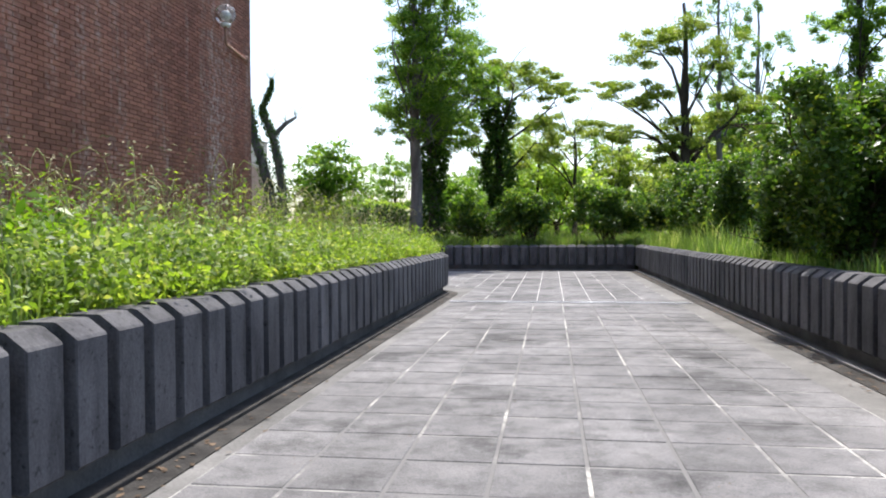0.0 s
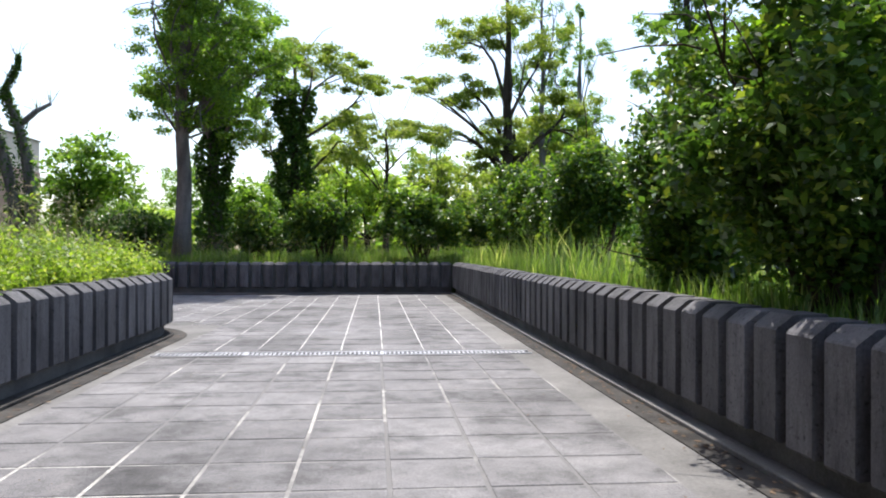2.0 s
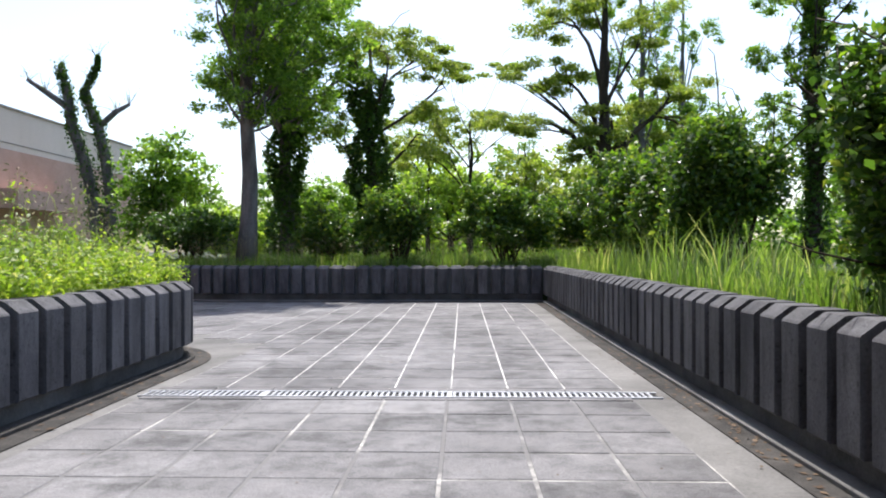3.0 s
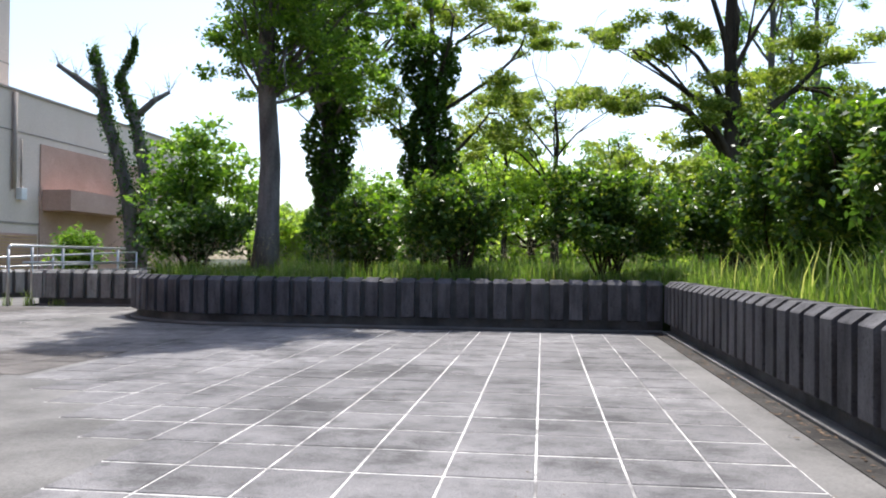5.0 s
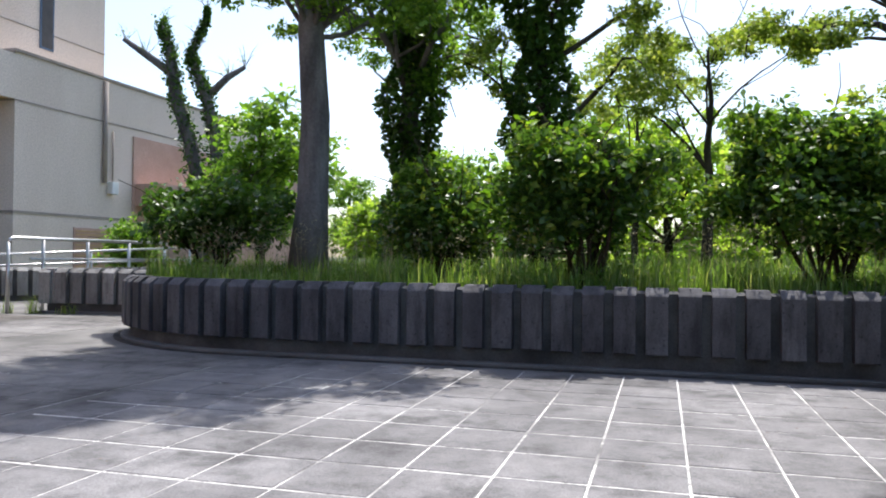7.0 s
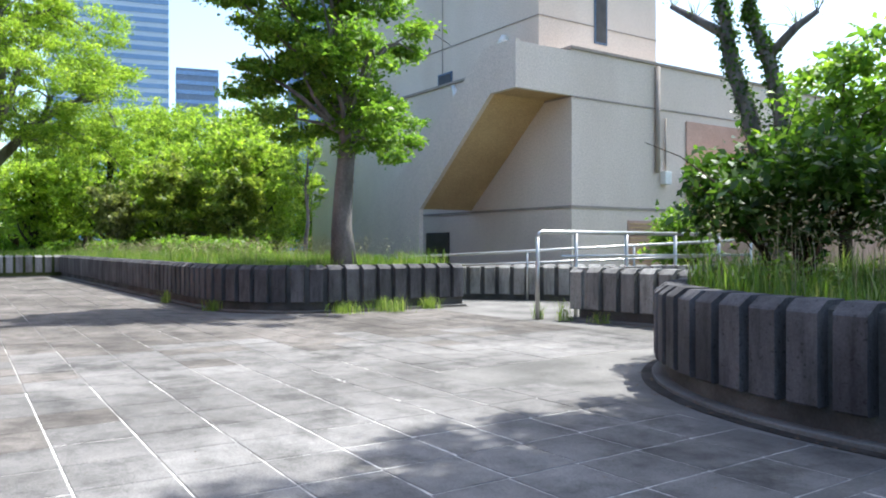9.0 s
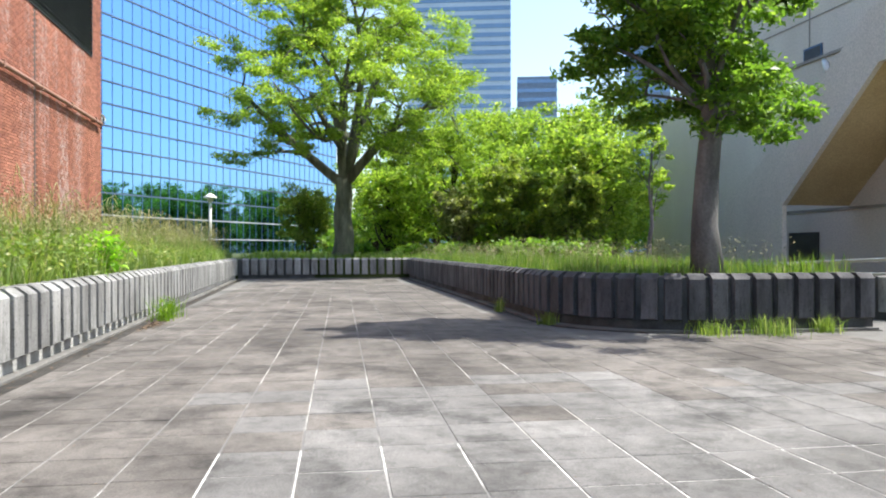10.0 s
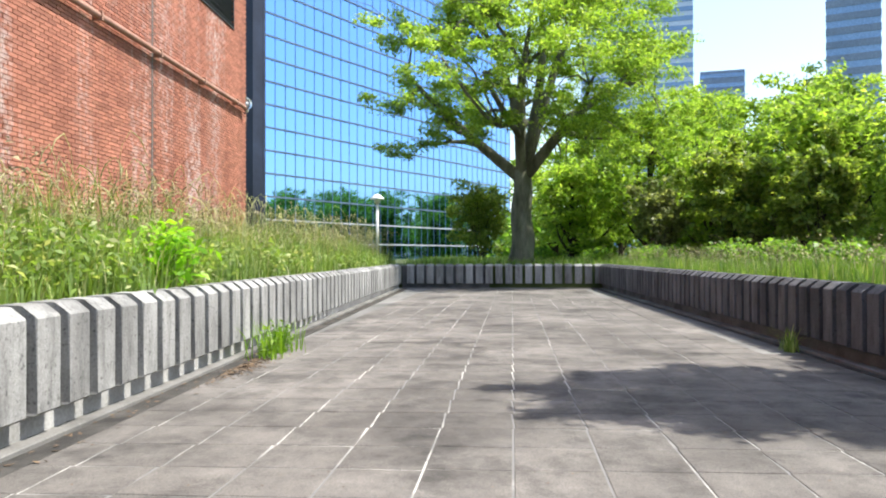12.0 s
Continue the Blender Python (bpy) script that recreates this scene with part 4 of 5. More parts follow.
def stalks(name, label, seed, n, box, keep, h0, h1):
    """Thin flowering stalks with pale nodding heads."""
    p = scatter(seed, n, *box, keep)
    r = np.random.default_rng(seed)
    h = r.uniform(h0, h1, len(p))
    ob = stuff(name, blades_mesh(name, p, np.full(len(p), SOIL_Z), h, 0.003, 0.35, SEED, seed), label, "grass")
    top = np.column_stack([p, SOIL_Z + h * 0.93])
    top = np.repeat(top, 7, 0) + r.normal(size=(len(p) * 7, 3)) * np.array([0.05, 0.05, 0.07])
    tagged(part("seed_heads", leaf_mesh("seed_heads", top, 0.045, SEED, seed + 1, 0.35), ob), kind="stuff")
    return ob


stalks("grass_stalks", "pale seeding grass stalks above the weeds", 130, 1500, (-8, 2, -2.5, 20), in_south, 0.6, 1.2)
stalks("grass_stalks", "pale seeding grass stalks above the weeds", 132, 2200, (-38, 15.8, -11, 19.7), in_south, 0.7, 1.35)
stalks("grass_stalks", "pale seeding stalks on the lawn", 134, 900, (-38, 27, -15, 31), in_west, 0.35, 0.6)
stalks("grass_stalks", "pale seeding grass stalks behind the parapet", 136, 700, (-7.6, 27.2, 8, 31), in_north, 0.5, 0.9)


def weeds(name, label, seed, n, box, keep, r0, r1, zs, leaf, size, per):
    p = scatter(seed, n, *box, keep)
    r = np.random.default_rng(seed)
    pts = [clump_points(r, (x, y, SOIL_Z + s * zs), (s, s, s * zs), per, 0.3) for (x, y), s in zip(p, r.uniform(r0, r1, len(p)))]
    return stuff(name, leaf_mesh(name, np.concatenate(pts), size, leaf, seed, 0.5, 0.6), label, "weeds")


weeds("leafy_weeds", "bright leafy weeds among tall grass", 140, 700, (-6.2, 1.5, -2.3, 19.9), in_south, 0.14, 0.38, 1.0, L_GRASS, 0.06, 130)
weeds("leafy_weeds", "yellow-green leafy weeds among tall grass", 146, 620, (-6.2, 1.5, -2.25, 19.9), in_south, 0.12, 0.3, 1.1, L_FORB, 0.055, 130)
weeds("leafy_weeds", "low yellow-green weeds leaning over the parapet", 148, 260, (-2.75, 1.5, -2.18, 17.5), lambda p: p[:, 0] < -2.15, 0.09, 0.18, 0.9, L_FORB, 0.05, 70)
weeds("leafy_weeds", "bright leafy weeds among tall grass", 142, 420, (-37, 16.6, -8, 19.8), in_south, 0.18, 0.42, 1.0, L_GRASS, 0.075, 120)
weeds("leafy_weeds", "small leafy weeds behind the parapet", 144, 120, (-7.4, 27.2, 8, 30), in_north, 0.12, 0.28, 0.8, L_LAWN, 0.05, 90)

# ---- railing ----
def railing():
    ob = thing("steel_railing", "tubular stainless steel railing beside the ramp", "railing", (-11.95, 30.8, -0.006))
    top = [(0, 0, 1.38), (0.0, 0.03, 1.45), (0.0, 0.1, 1.48), (-0.05, 5.4, 1.48)]
    part("handrail", tubes_mesh("handrail", [(top, [0.038] * 4)], STEEL, 10), ob)
    part("middle_rail", tubes_mesh("middle_rail", [([(0, 0.55, 1.06), (-0.05, 5.4, 1.06)], [0.03] * 2)], STEEL, 10), ob)
    for y in (0, 0.9, 2.2, 3.6, 5.0):
        part("post", tubes_mesh("post", [([(-0.01 * y, y, 0), (-0.01 * y, y, 1.47 if y else 1.4)], [0.036] * 2)], STEEL, 10), ob)
    ob = thing("ramp_railing", "sloping tubular steel railing along the side ramp", "railing", (-17.2, 32.0, 0))
    part("handrail", tubes_mesh("handrail", [([(-2.5, -0.3, 0.85), (0, 0, 1.0), (5.2, 4.9, 1.38)], [0.03] * 3)], STEEL, 8), ob)
    part("middle_rail", tubes_mesh("middle_rail", [([(-2.5, -0.3, 0.62), (0, 0, 0.76), (5.2, 4.9, 1.06)], [0.025] * 3)], STEEL, 8), ob)
    for k in (0.0, 0.33, 0.66, 1.0):
        part("post", tubes_mesh("post", [([(5.2 * k, 4.9 * k, -0.01), (5.2 * k, 4.9 * k, 1.0 + 0.38 * k)], [0.026] * 2)], STEEL, 8), ob)


railing()

# ---- far towers ----
def tower(name, label, x, y, turn, wx, wy, h, wall, band, step, share, z0=-0.05):
    ob = thing(name, label, "tower", (x, y, z0))
    ob.rotation_euler.z = radians(turn)
    part("body", boxes_mesh("body", [(-wx / 2, -wy / 2, 0, wx / 2, wy / 2, h)], wall), ob)
    n = int(h / step)
    for i in range(n):
        z = i * step + step * 0.3
        part("window_band", boxes_mesh("window_band", [(-wx / 2 - 0.15, -wy / 2 - 0.15, z, wx / 2 + 0.15, wy / 2 + 0.15, z + step * share)], band), ob)
    return ob


tower("office_tower", "tall pale blue striped office tower", -303, 82, 75, 40, 12, 150, TOWER_WHITE, TOWER_BLUE, 3.4, 0.5)
tower("office_block", "distant grey stepped office block", -338, 124, 75, 17, 20, 76, TOWER_GREY, TOWER_BLUE, 4.0, 0.4)
tower("dark_tower", "tall dark blue-grey tower", -245, 134, 65, 14, 16, 140, TOWER_BLUE, TOWER_GREY, 4.0, 0.5)

# ---- bricks ----
def brick_face(parent, u0, u1, z0, z1, place, holes=(), joints=(), count=0, centre=(0, 0), seed=0):
    """Running-bond bricks on a wall; place(u, z, out) gives the point. The nearest count are parts, the rest one joined part."""
    bw, bh, g = 0.227, 0.07, 0.009
    r = random.Random(seed)
    cells = []
    row, z = 0, z0
    while z + bh < z1:
        u = u0 + (row % 2) * bw / 2
        while u + bw < u1:
            c = u + bw / 2
            if not any(a < c < b and lo < z + bh and z < hi for a, b, lo, hi in holes) and not any(abs(c - j) < bw * 0.52 for j in joints):
                cells.append((u, z))
            u += bw
        row, z = row + 1, z + bh
    cells.sort(key=lambda c: math.hypot(c[0] - centre[0], (c[1] - centre[1]) * 1.5))
    V, F = [], []

    def brick(u, z, out):
        a, b, c, d = u + g / 2, u + bw - g / 2, z + g / 2, z + bh - g / 2
        v = [place(a, c, 0), place(b, c, 0), place(b, d, 0), place(a, d, 0), place(a + 0.003, c + 0.003, out), place(b - 0.003, c + 0.003, out), place(b - 0.003, d - 0.003, out), place(a + 0.003, d - 0.003, out)]
        return v, [(4, 5, 6, 7), (0, 1, 5, 4), (1, 2, 6, 5), (2, 3, 7, 6), (3, 0, 4, 7)]

    shared = mesh_of("brick", *brick(-bw / 2, -bh / 2, 0.011), BRICK) if count else None
    origin = Vector(place(0, 0, 0))
    for n, (u, z) in enumerate(cells):
        if n < count:
            p = Vector(place(u + bw / 2, z + bh / 2, r.uniform(-0.002, 0.002))) - origin
            part("brick", shared, parent, m=Matrix.Translation(p))
        else:
            v, f = brick(u, z, 0.011 + r.uniform(-0.003, 0.003))
            F += [tuple(k + len(V) for k in q) for q in f]
            V += v
    tagged(part("bricks", mesh_of("bricks", V, F, BRICK), parent), kind="stuff")


LOUV = (-30.3, -22.5, 7.35, 11.0)
brick_face(brick_house, BX0, BX1, 0.8, 10.2, lambda u, z, o: (u, BY + o, z), [LOUV], (-18.4, -25.2), 300, (-15.5, 3.4), 3)
brick_face(brick_house, 2.0, BY, 0.8, 10.2, lambda u, z, o: (BX1 + o, u, z), (), (), 0, (10, 3), 4)
for x in (-18.4, -25.2):
    part("movement_joint", boxes_mesh("movement_joint", [(x - 0.022, BY, 0.8, x + 0.022, BY + 0.009, 12.5)], APRON), brick_house)
louvre = part("louvre", boxes_mesh("louvre", [(LOUV[0], BY, LOUV[2] - 0.06, LOUV[1], BY + 0.04, LOUV[2]), (LOUV[0] - 0.06, BY, LOUV[2] - 0.06, LOUV[0], BY + 0.04, LOUV[3]), (LOUV[0], BY + 0.001, LOUV[2], LOUV[1], BY + 0.004, LOUV[3])], LOUVER), brick_house, "dark metal louvre")
slat = mesh_of("slat", [(LOUV[0], BY + 0.004, 0.06), (LOUV[1], BY + 0.004, 0.06), (LOUV[1], BY + 0.06, 0.0), (LOUV[0], BY + 0.06, 0.0), (LOUV[0], BY + 0.004, 0.075), (LOUV[1], BY + 0.004, 0.075), (LOUV[1], BY + 0.06, 0.018), (LOUV[0], BY + 0.06, 0.018)], [(0, 1, 2, 3), (7, 6, 5, 4), (3, 2, 6, 7), (0, 4, 5, 1), (1, 5, 6, 2), (0, 3, 7, 4)], LOUVER)
for i in range(26):
    part("slat", slat, louvre, m=Matrix.Translation((0, 0, LOUV[2] + 0.02 + 0.135 * i)))
pipe = part("wall_pipe", tubes_mesh("wall_pipe", [([(-8.0, BY + 0.12, 5.32), (-31.0, BY + 0.12, 5.32), (-31.08, BY + 0.12, 5.28), (-31.1, BY + 0.1, 5.15)], [0.06] * 4)], PIPE, 10), brick_house, "painted pipe along the brick wall")
for i in range(9):
    part("pipe_clip", boxes_mesh("pipe_clip", [(-10.3 - 2.5 * i, BY, 5.24, -10.24 - 2.5 * i, BY + 0.19, 5.4)], PIPE), pipe)


def ball(name, r, mat, segments=20):
    bm = bmesh.new()
    bmesh.ops.create_uvsphere(bm, u_segments=segments, v_segments=segments // 2, radius=r)
    me = bpy.data.meshes.new(name)
    bm.to_mesh(me)
    bm.free()
    me.materials.append(mat)
    me.polygons.foreach_set("use_smooth", [True] * len(me.polygons))
    return me


def globe_lamp(x, y, z, arm, turn):
    ob = thing("globe_lamp", "round glass globe lamp on a wall bracket", "wall lamp", (x, y, z), "globe lamps on the brick building")
    ob.rotation_euler.z = radians(turn)
    part("bracket", tubes_mesh("bracket", [([(0, 0, 0), (0, arm, 0), (0.0, arm + 0.05, 0.05), (0, arm + 0.05, 0.34)], [0.03, 0.03, 0.03, 0.035])], PIPE, 8), ob)
    part("wall_plate", tubes_mesh("wall_plate", [([(0, 0.0, 0), (0, 0.02, 0)], [0.09, 0.09])], PIPE, 12), ob)
    part("collar", tubes_mesh("collar", [([(0, arm + 0.05, 0.33), (0, arm + 0.05, 0.39)], [0.09, 0.10])], LAMP_WHITE, 14), ob)
    part("globe", ball("globe", 0.2, CLEAR), ob, m=Matrix.Translation((0, arm + 0.05, 0.57)))
    part("bulb", ball("bulb", 0.09, LAMP_WHITE, 14), ob, m=Matrix.Translation((0, arm + 0.05, 0.55)))


globe_lamp(BX1 + 0.005, 15.95, 5.03, 1.35, -173)
globe_lamp(BX0 + 0.01, 16.1, 5.03, 0.4, 90)

# ---- mushroom lamp post on the far lawn ----
lamp = thing("lamp_post", "white mushroom-topped lamp post on the far lawn", "lamp post", (-52.6, 17.2, SOIL_Z))
part("pole", tubes_mesh("pole", [([(0, 0, -0.01), (0, 0, 3.4)], [0.09, 0.08])], LAMP_WHITE, 10), lamp)
part("lantern", tubes_mesh("lantern", [([(0, 0, 3.3), (0, 0, 3.58)], [0.16, 0.2])], LAMP_WHITE, 14), lamp)
part("hood", tubes_mesh("hood", [([(0, 0, 3.5), (0, 0, 3.56), (0, 0, 3.72), (0, 0, 3.8)], [0.4, 0.4, 0.2, 0.06])], LAMP_WHITE, 18), lamp)

# ---- details of the beige building ----
part("door", boxes_mesh("door", [(-43.0, 48.93, -0.05, -40.5, 48.99, 2.09)], DOOR), beige, "dark metal door under the stair")
part("string_course", boxes_mesh("string_course", [(-46, 48.95, 3.15, -30, 48.995, 3.28), (-29.995, 49, 3.15, -29.95, 88, 3.28)], JOINT_DARK), beige)
part("string_course", boxes_mesh("string_course", [(-32, 48.96, 8.62, -30, 48.995, 8.7), (-29.995, 49, 8.62, -29.96, 88, 8.7)], JOINT_DARK), beige)
part("wall_joint", boxes_mesh("wall_joint", [(-42, 49.46, 11.2, -41.93, 49.495, 30)], JOINT_DARK), beige)
part("wall_joint", boxes_mesh("wall_joint", [(-52, 49.46, 13.5, -33, 49.495, 13.56), (-32.995, 49.5, 13.5, -32.96, 58.8, 13.56)], JOINT_DARK), beige)
win = part("window", boxes_mesh("window", [(-33.02, 53.6, 12.6, -32.93, 54.6, 16.0)], MULLION), beige)
part("pane", boxes_mesh("pane", [(-32.95, 53.7, 12.7, -32.91, 54.5, 15.9)], DOOR), win)
win = part("window", boxes_mesh("window", [(-42.4, 49.42, 10.6, -40.9, 49.49, 12.0)], MULLION), beige)
part("pane", boxes_mesh("pane", [(-42.3, 49.40, 10.7, -41.0, 49.43, 11.9)], DOOR), win)
dp = part("downpipe", tubes_mesh("downpipe", [([(-29.85, 55.2, 10.9), (-29.85, 55.2, 5.2)], [0.13, 0.13])], JOINT_DARK, 8), beige)
part("junction_box", bevel_box("junction_box", (-29.98, 55.55, 4.6, -29.6, 56.05, 5.3), LAMP_WHITE, 0.03), beige, "white junction box")
part("conduit", tubes_mesh("conduit", [([(-29.9, 55.9, 8.2), (-29.9, 55.9, 5.2)], [0.05, 0.05])], JOINT_DARK, 6), beige)
shutter = part("vent_shutter", boxes_mesh("vent_shutter", [(-29.99, 53.0, 0.2, -29.93, 57.5, 2.6)], PINK), beige, "brown louvred vent panel")
for i in range(12):
    part("slat", boxes_mesh("slat", [(-29.94, 53.1, 0.3 + 0.19 * i, -29.88, 57.4, 0.37 + 0.19 * i)], BROWN), shutter)
part("annex_wall", boxes_mesh("annex_wall", [(-29.99, 57.7, -0.05, -29.9, 80, 8.2)], PINK), beige)
part("annex_canopy", boxes_mesh("annex_canopy", [(-29.9, 57.9, 4.1, -28.0, 66, 5.4)], PINK), beige, "pink rendered canopy")
flood = thing("flood_light", "white tubular floodlight fixed to the beige wall", "wall lamp", (-40.2, 49.48, 10.6))
part("tube", tubes_mesh("tube", [([(0, -0.4, 0.3), (0.9, -0.9, -0.5)], [0.15, 0.15])], LAMP_WHITE, 12), flood)
part("bracket", tubes_mesh("bracket", [([(0.3, 0.05, 0.2), (0.4, -0.62, 0.0)], [0.06, 0.06])], STEEL, 8), flood)
cam_w = thing("wall_spotlight", "small white spotlight on the beige wall", "wall lamp", (-35.2, 49.48, 12.6))
part("arm", tubes_mesh("arm", [([(0, 0.03, 0), (0, -0.5, 0)], [0.06, 0.06])], STEEL, 8), cam_w)
part("head", tubes_mesh("head", [([(0, -0.5, 0.15), (0, -0.75, -0.35)], [0.2, 0.26])], LAMP_WHITE, 12), cam_w)

# ---- tufts, litter and weeds on the paving ----
def tuft(x, y, z, r, h, n, seed, mat, label):
    g = np.random.default_rng(seed)
    p = np.column_stack([g.normal(x, r * 0.5, n), g.normal(y, r * 0.35, n)])
    return stuff("weed_tuft", blades_mesh("weed_tuft", p, np.full(n, z - 0.005), h * g.uniform(0.4, 1, n), 0.006, 0.7, mat, seed), label, "weeds")


for i, (x, y, r, h, n) in enumerate(((-19.3, 20.44, 0.34, 0.5, 90), (-18.7, 20.44, 0.26, 0.55, 70), (-15.0, 30.6, 0.3, 0.32, 150), (-14.9, 29.6, 0.5, 0.35, 260), (-14.95, 28.7, 0.4, 0.3, 160), (-16.8, 26.85, 0.2, 0.3, 90), (-19.6, 26.72, 0.15, 0.35, 70), (-11.55, 31.02, 0.14, 0.45, 60), (-12.0, 30.9, 0.12, 0.35, 50), (-10.9, 31.2, 0.2, 0.25, 50))):
    tuft(x, y, 0.0, r, h, n, 300 + i, L_WEED if i < 2 else L_GRASS, "green weed tuft growing at the foot of the parapet")
for i, (x, y) in enumerate(((-17.6, 19.62), (-4.2, 6.6), (-3.7, 5.4), (-16.9, 19.0), (-5.0, 7.4), (-13.2, 18.9))):
    g = np.random.default_rng(330 + i)
    stuff("leafy_weeds", leaf_mesh("leafy_weeds", clump_points(g, (x, y, SOIL_Z + 0.36), (0.5, 0.42, 0.42), 520, 0.3), 0.13, L_WEED if i else L_YOUNG, 331 + i, 0.42, 0.7), "bright green broad-leaved weed clump", "weeds")
for i, (x, h, n) in enumerate(((-19.35, 0.2, 120), (-18.7, 0.26, 110))):
    g = np.random.default_rng(340 + i)
    stuff("leafy_weeds", leaf_mesh("leafy_weeds", clump_points(g, (x, 20.46, h * 0.8), (0.24, 0.13, h), n, 0.2), 0.07, L_WEED, 341 + i, 0.35, 0.6), "leafy green weeds at the foot of the parapet", "weeds")
# leafy forb stalks standing out of the weeds
g = np.random.default_rng(344)
tubes, tips, buds = [], [], []
for x, y in scatter(343, 190, -6.1, 3.0, -3.0, 17.0, in_south):
    h, lx, ly = g.uniform(0.7, 1.25), g.normal(0, 0.1), g.normal(0, 0.1)
    tubes.append(([(x + lx * u * u, y + ly * u * u, SOIL_Z - 0.02 + h * u) for u in (0, 0.35, 0.7, 1.0)], [0.005, 0.0045, 0.0035, 0.0015]))
    for u in g.uniform(0.35, 1.0, 22):
        tips.append((x + lx * u * u + g.normal(0, 0.05), y + ly * u * u + g.normal(0, 0.05), SOIL_Z + h * u))
    for u in g.uniform(0.93, 1.03, 9):
        buds.append((x + lx * u * u + g.normal(0, 0.03), y + ly * u * u + g.normal(0, 0.03), SOIL_Z + h * u))
forbs = stuff("forb_stalks", tubes_mesh("forb_stalks", tubes, STALK, 4), "upright leafy forb stalks with pale flower heads", "weeds")
tagged(part("leaves", leaf_mesh("leaves", tips, 0.075, L_FORB, 351, 0.35), forbs), kind="stuff")
tagged(part("flower_heads", leaf_mesh("flower_heads", buds, 0.03, SEED, 352, 0.7), forbs), kind="stuff")
# drooping seed stalks over the grass
g = np.random.default_rng(345)
for name, box, n in (("seed_stalks", (-38, 16.8, -12, 19.75), 900), ("seed_stalks", (-10, 5, -2.6, 17.5), 220)):
    tubes = []
    for x, y in scatter(346 + n, int(n * 1.4), *box, in_south):
        a, h, d = g.uniform(0, 6.3), g.uniform(0.7, 1.5 if n > 500 else 1.3), g.uniform(0.12, 0.45)
        ca, sa = math.cos(a) * d, math.sin(a) * d
        tubes.append(([(x + ca * u, y + sa * u, SOIL_Z - 0.02 + h * w) for u, w in ((0, 0), (0.2, 0.6), (0.5, 0.92), (0.8, 1.0), (1.15, 0.95), (1.4, 0.84))], [0.0022, 0.0022, 0.002, 0.0045, 0.006, 0.0015]))
    stuff(name, tubes_mesh(name, tubes, STALK, 3), "tall pale drooping grass seed stalks", "grass")
g = np.random.default_rng(350)
pts = []
for line, n in ((SW_LINE, 900), (EAST_LINE, 900), (ISLE_LINE, 160), (NW_LINE, 160)):
    seg = [(a, b) for a, b in zip(line, line[1:])]
    w = np.array([math.dist(a, b) for a, b in seg])
    for k in g.choice(len(seg), n, p=w / w.sum()):
        (ax, ay), (bx, by) = seg[k]
        t, d = g.uniform(), abs(g.normal(0.06, 0.09)) + 0.02
        l = math.hypot(bx - ax, by - ay)
        pts.append((ax + (bx - ax) * t - (by - ay) / l * d, ay + (by - ay) * t + (bx - ax) / l * d, 0.012))
for c in range(420):
    pts.append((g.normal(-18.0, 0.45), 20.32 + abs(g.normal(0, 0.12)), 0.02 + abs(g.normal(0, 0.02))))
LP = np.array(pts)
v, q = leaf_quads(LP, 0.055, g, 0.5, 6.0)
v[:, 2] = np.clip(0.006 + (v[:, 2] - 0.012) * 0.3, 0.005, 0.08)
stuff("leaf_litter", quads_mesh("leaf_litter", v, q, LITTER), "dry brown fallen leaves in the gutter", "leaves")
pts = np.column_stack([g.uniform(-1.7, 2.8, 500), g.uniform(2, 26, 500), np.full(500, 0.008)])
pts = np.concatenate([pts, np.column_stack([g.uniform(-36, -2, 700), g.uniform(20.6, 26.4, 700), np.full(700, 0.008)])])
v, q = leaf_quads(pts, 0.02, g, 0.6, 6.0)
v[:, 2] = np.clip(v[:, 2] * 0.3 + 0.003, 0.003, 0.02)
stuff("paving_debris", quads_mesh("paving_debris", v, q, LITTER), "tiny dry leaf crumbs scattered on the pavers", "leaves")

# ---- drain ----
drain = thing("drain_grate", "slotted galvanised drain grate across the ramp", "drain", (0, 14.6, 0))
part("channel", boxes_mesh("channel", [(-1.66, -0.105, -0.0058, 2.72, 0.105, -0.003)], BLACK), drain)
for y in (-0.13, 0.105):
    part("frame", boxes_mesh("frame", [(-1.68, y, -0.0058, 2.74, y + 0.025, 0.006)], GALVANISED), drain)
bar = boxes_mesh("bar", [(-0.011, -0.105, -0.0025, 0.011, 0.105, 0.004)], GALVANISED)
for i in range(84):
    part("bar", bar, drain, m=pose(-1.64 + i * 0.0518, 0, 0))
for x in (-0.62, 0.96):
    part("grate_end", boxes_mesh("grate_end", [(x - 0.02, -0.105, -0.002, x + 0.02, 0.105, 0.0055)], GALVANISED), drain)

# ---- pavers ----
def paver_mesh(w, l, gx, gy):
    b = 0.004
    corners = ((-1, -1), (1, -1), (1, 1), (-1, 1))
    V = [(s * (w / 2 - gx), t * (l / 2 - gy), -0.02) for s, t in corners]
    V += [(s * (w / 2 - gx), t * (l / 2 - gy), -0.004) for s, t in corners]
    V += [(s * (w / 2 - gx - b), t * (l / 2 - gy - b), 0.0) for s, t in corners]
    F = [(8, 9, 10, 11)]
    for o in (0, 4):
        F += [(o + i, o + (i + 1) % 4, o + 4 + (i + 1) % 4, o + 4 + i) for i in range(4)]
    return V, F


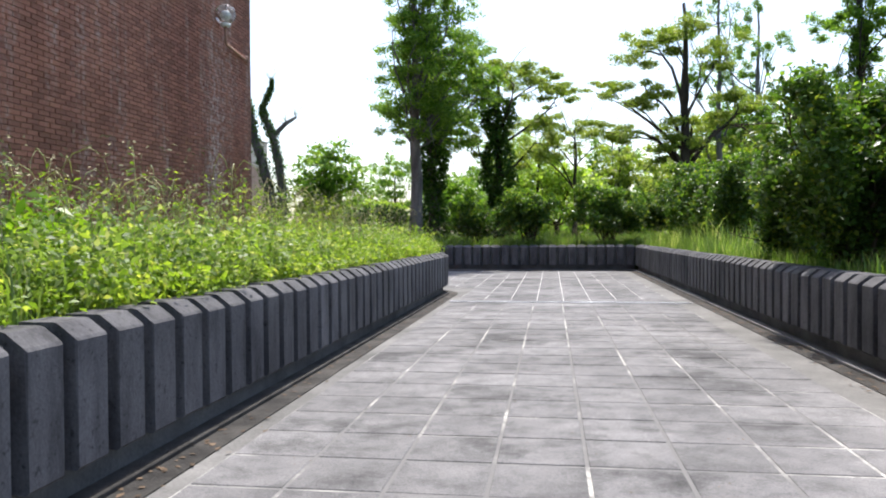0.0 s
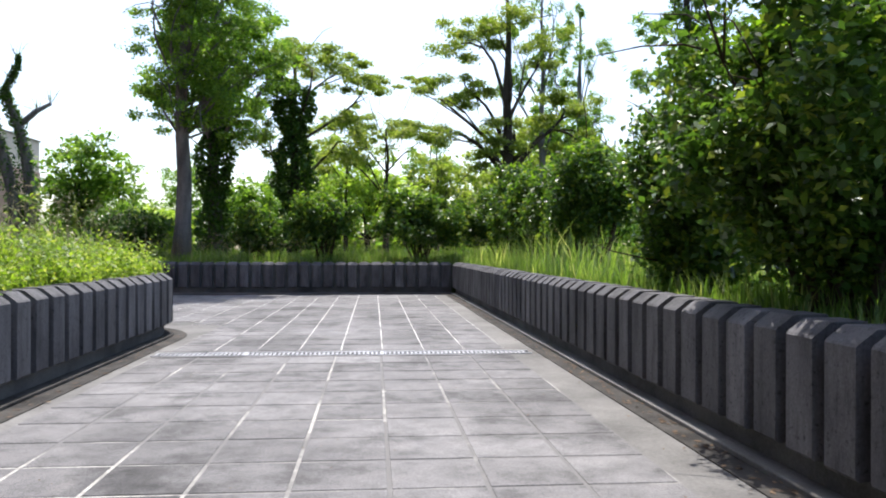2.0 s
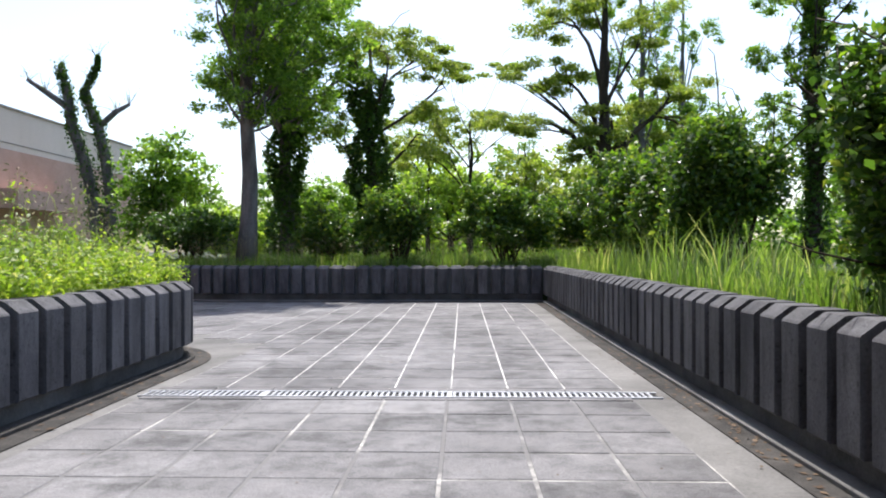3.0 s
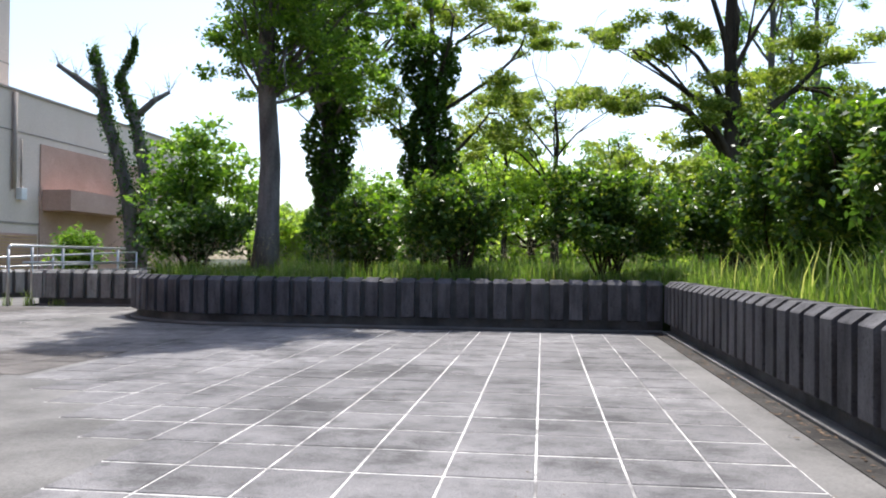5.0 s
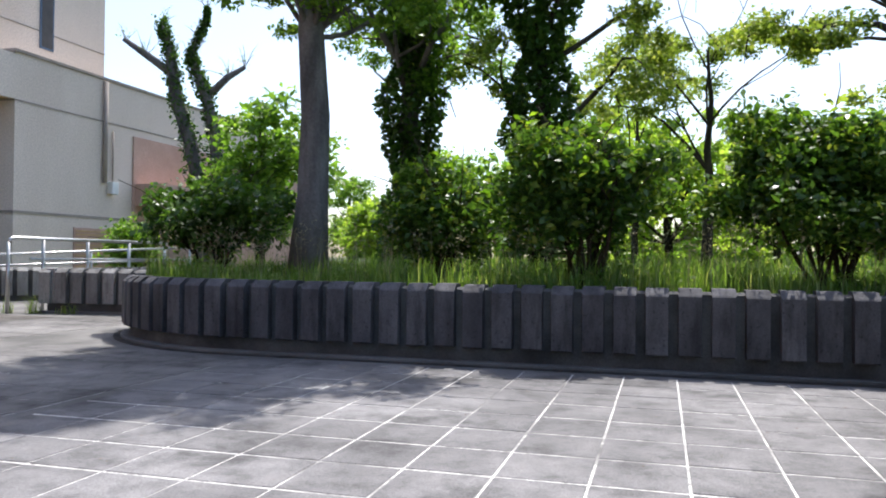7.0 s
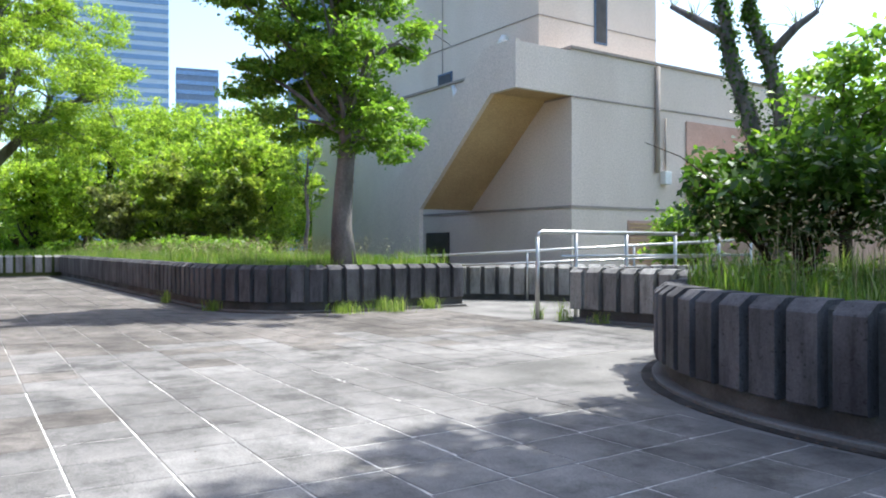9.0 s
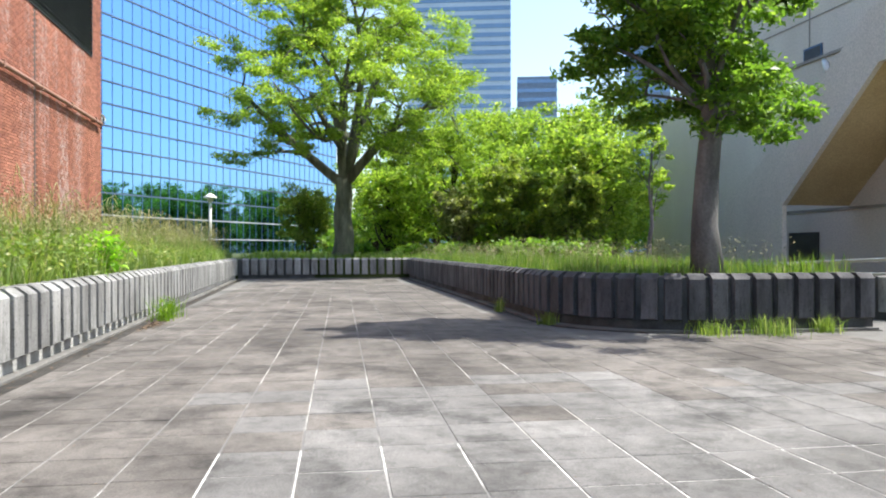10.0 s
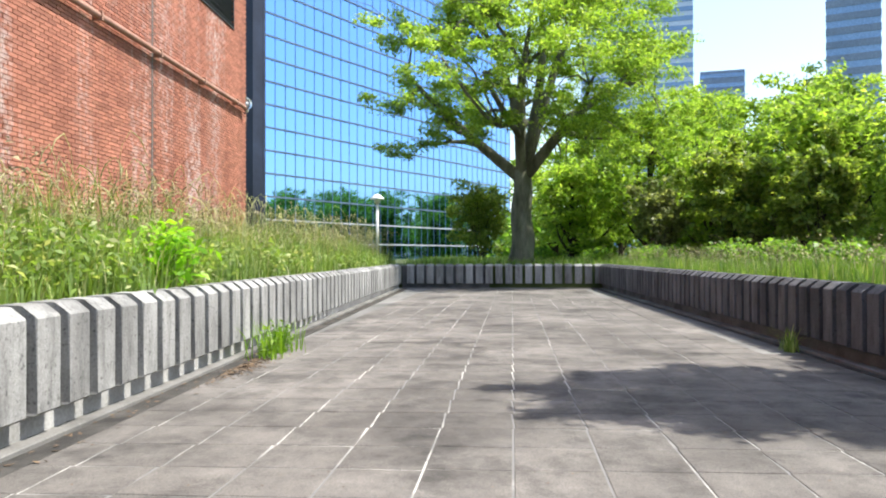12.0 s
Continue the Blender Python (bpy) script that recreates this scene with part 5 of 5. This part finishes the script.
pavement = bpy.data.objects["pavement"]
PAV_A, PAV_B = paver_mesh(0.51, 0.555, 0.009, 0.015), paver_mesh(0.52, 0.5, 0.007, 0.0065)
ME_A, ME_B, ME_C = mesh_of("paver", *PAV_A, TILE), mesh_of("paver", *PAV_B, TILE_OLD), mesh_of("paver", *PAV_B, TILE_PALE)
cells, worn = [], random.Random(3)
for i in range(13):
    for j in range(-48, 10):
        y = 21.57 + 0.555 * (j + 0.5)
        x = 2.49 - (0.515 if y < 14.6 else 0.507) * (i + 0.5)
        if x < -1.65 and (y < 18.5 or x + y < 16.6) or y > 26.6 or abs(y - 14.6) < 0.38:
            continue
        cells.append((x, y, 0))
for i in range(63):
    for j in range(-6, 17):
        x = -4.5 - 0.52 * i
        y = 23.04 + 0.5 * j - 0.042 * (x + 7.25)
        mouth = -14.6 < x < -8.6 and y < 30.6 and math.hypot(x + 4.6, y - 30.15) > 3.75 and math.hypot(x + 17.4, y - 29.15) > 2.75
        if not (20.2 < y < 26.55 or mouth and y > 26.5) or x < BACK_X + 0.4 or y < 20.75 and x > -6.0:
            continue
        cells.append((x, y, 2 if min(x + 11.0, 2.0 * (y - 22.7)) + worn.uniform(-1.3, 1.3) > 0 else 1))
beds = {}
for x, y, kind in cells:
    w, l, tilt = ((0.26, 0.25, -0.042) if kind else (0.2575 if y < 14.6 else 0.2535, 0.2775, 0.0))
    VV, FF = beds.setdefault("ramp_bed" if y < 14.5 else "path_bed" if x < -9.5 or kind and y < 22.0 else "plaza_bed", ([], []))
    FF.append(tuple(len(VV) + k for k in range(4)))
    VV += [(x + u * w, y + v * l + u * w * tilt, -0.0045) for u, v in ((-1, -1), (1, -1), (1, 1), (-1, 1))]
for name, (VV, FF) in beds.items():
    part(name, mesh_of(name, VV, FF, JOINT if name == "plaza_bed" else JOINT_OLD), pavement)
rng = random.Random(8)
near = sorted(cells, key=lambda c: min(math.hypot(c[0] - 0.5, (c[1] - 20.5) * 0.55), math.hypot((c[0] + 10) * 0.5, c[1] - 23)))
rest = {0: ([], []), 1: ([], []), 2: ([], [])}
for n, (x, y, kind) in enumerate(near):
    z, rz = rng.uniform(-0.0015, 0.0015), rng.uniform(-0.25, 0.25)
    if n < 300:
        part("paver", (ME_A, ME_B, ME_C)[kind], pavement, m=pose(x, y, z, rng.uniform(-0.1, 0.1), rng.uniform(-0.1, 0.1), rz - (2.4 if kind else 0)))
    else:
        v, f = PAV_B if kind else PAV_A
        VV, FF = rest[kind]
        FF += [tuple(k + len(VV) for k in q) for q in f]
        VV += [(x + a, y + b, z + c) for a, b, c in v]
for i in range(8):
    x = -1.64 + 0.515 * i
    for y0, y1 in ((14.37, 14.465), (14.735, 14.91)):
        part("cut_paver", boxes_mesh("cut_paver", [(x + 0.009, y0, -0.02, x + 0.506, y1, 0.0)], TILE), pavement)
for kind, (VV, FF) in rest.items():
    tagged(part("pavers", mesh_of("pavers", VV, FF, (TILE, TILE_OLD, TILE_PALE)[kind]), pavement), kind="stuff")
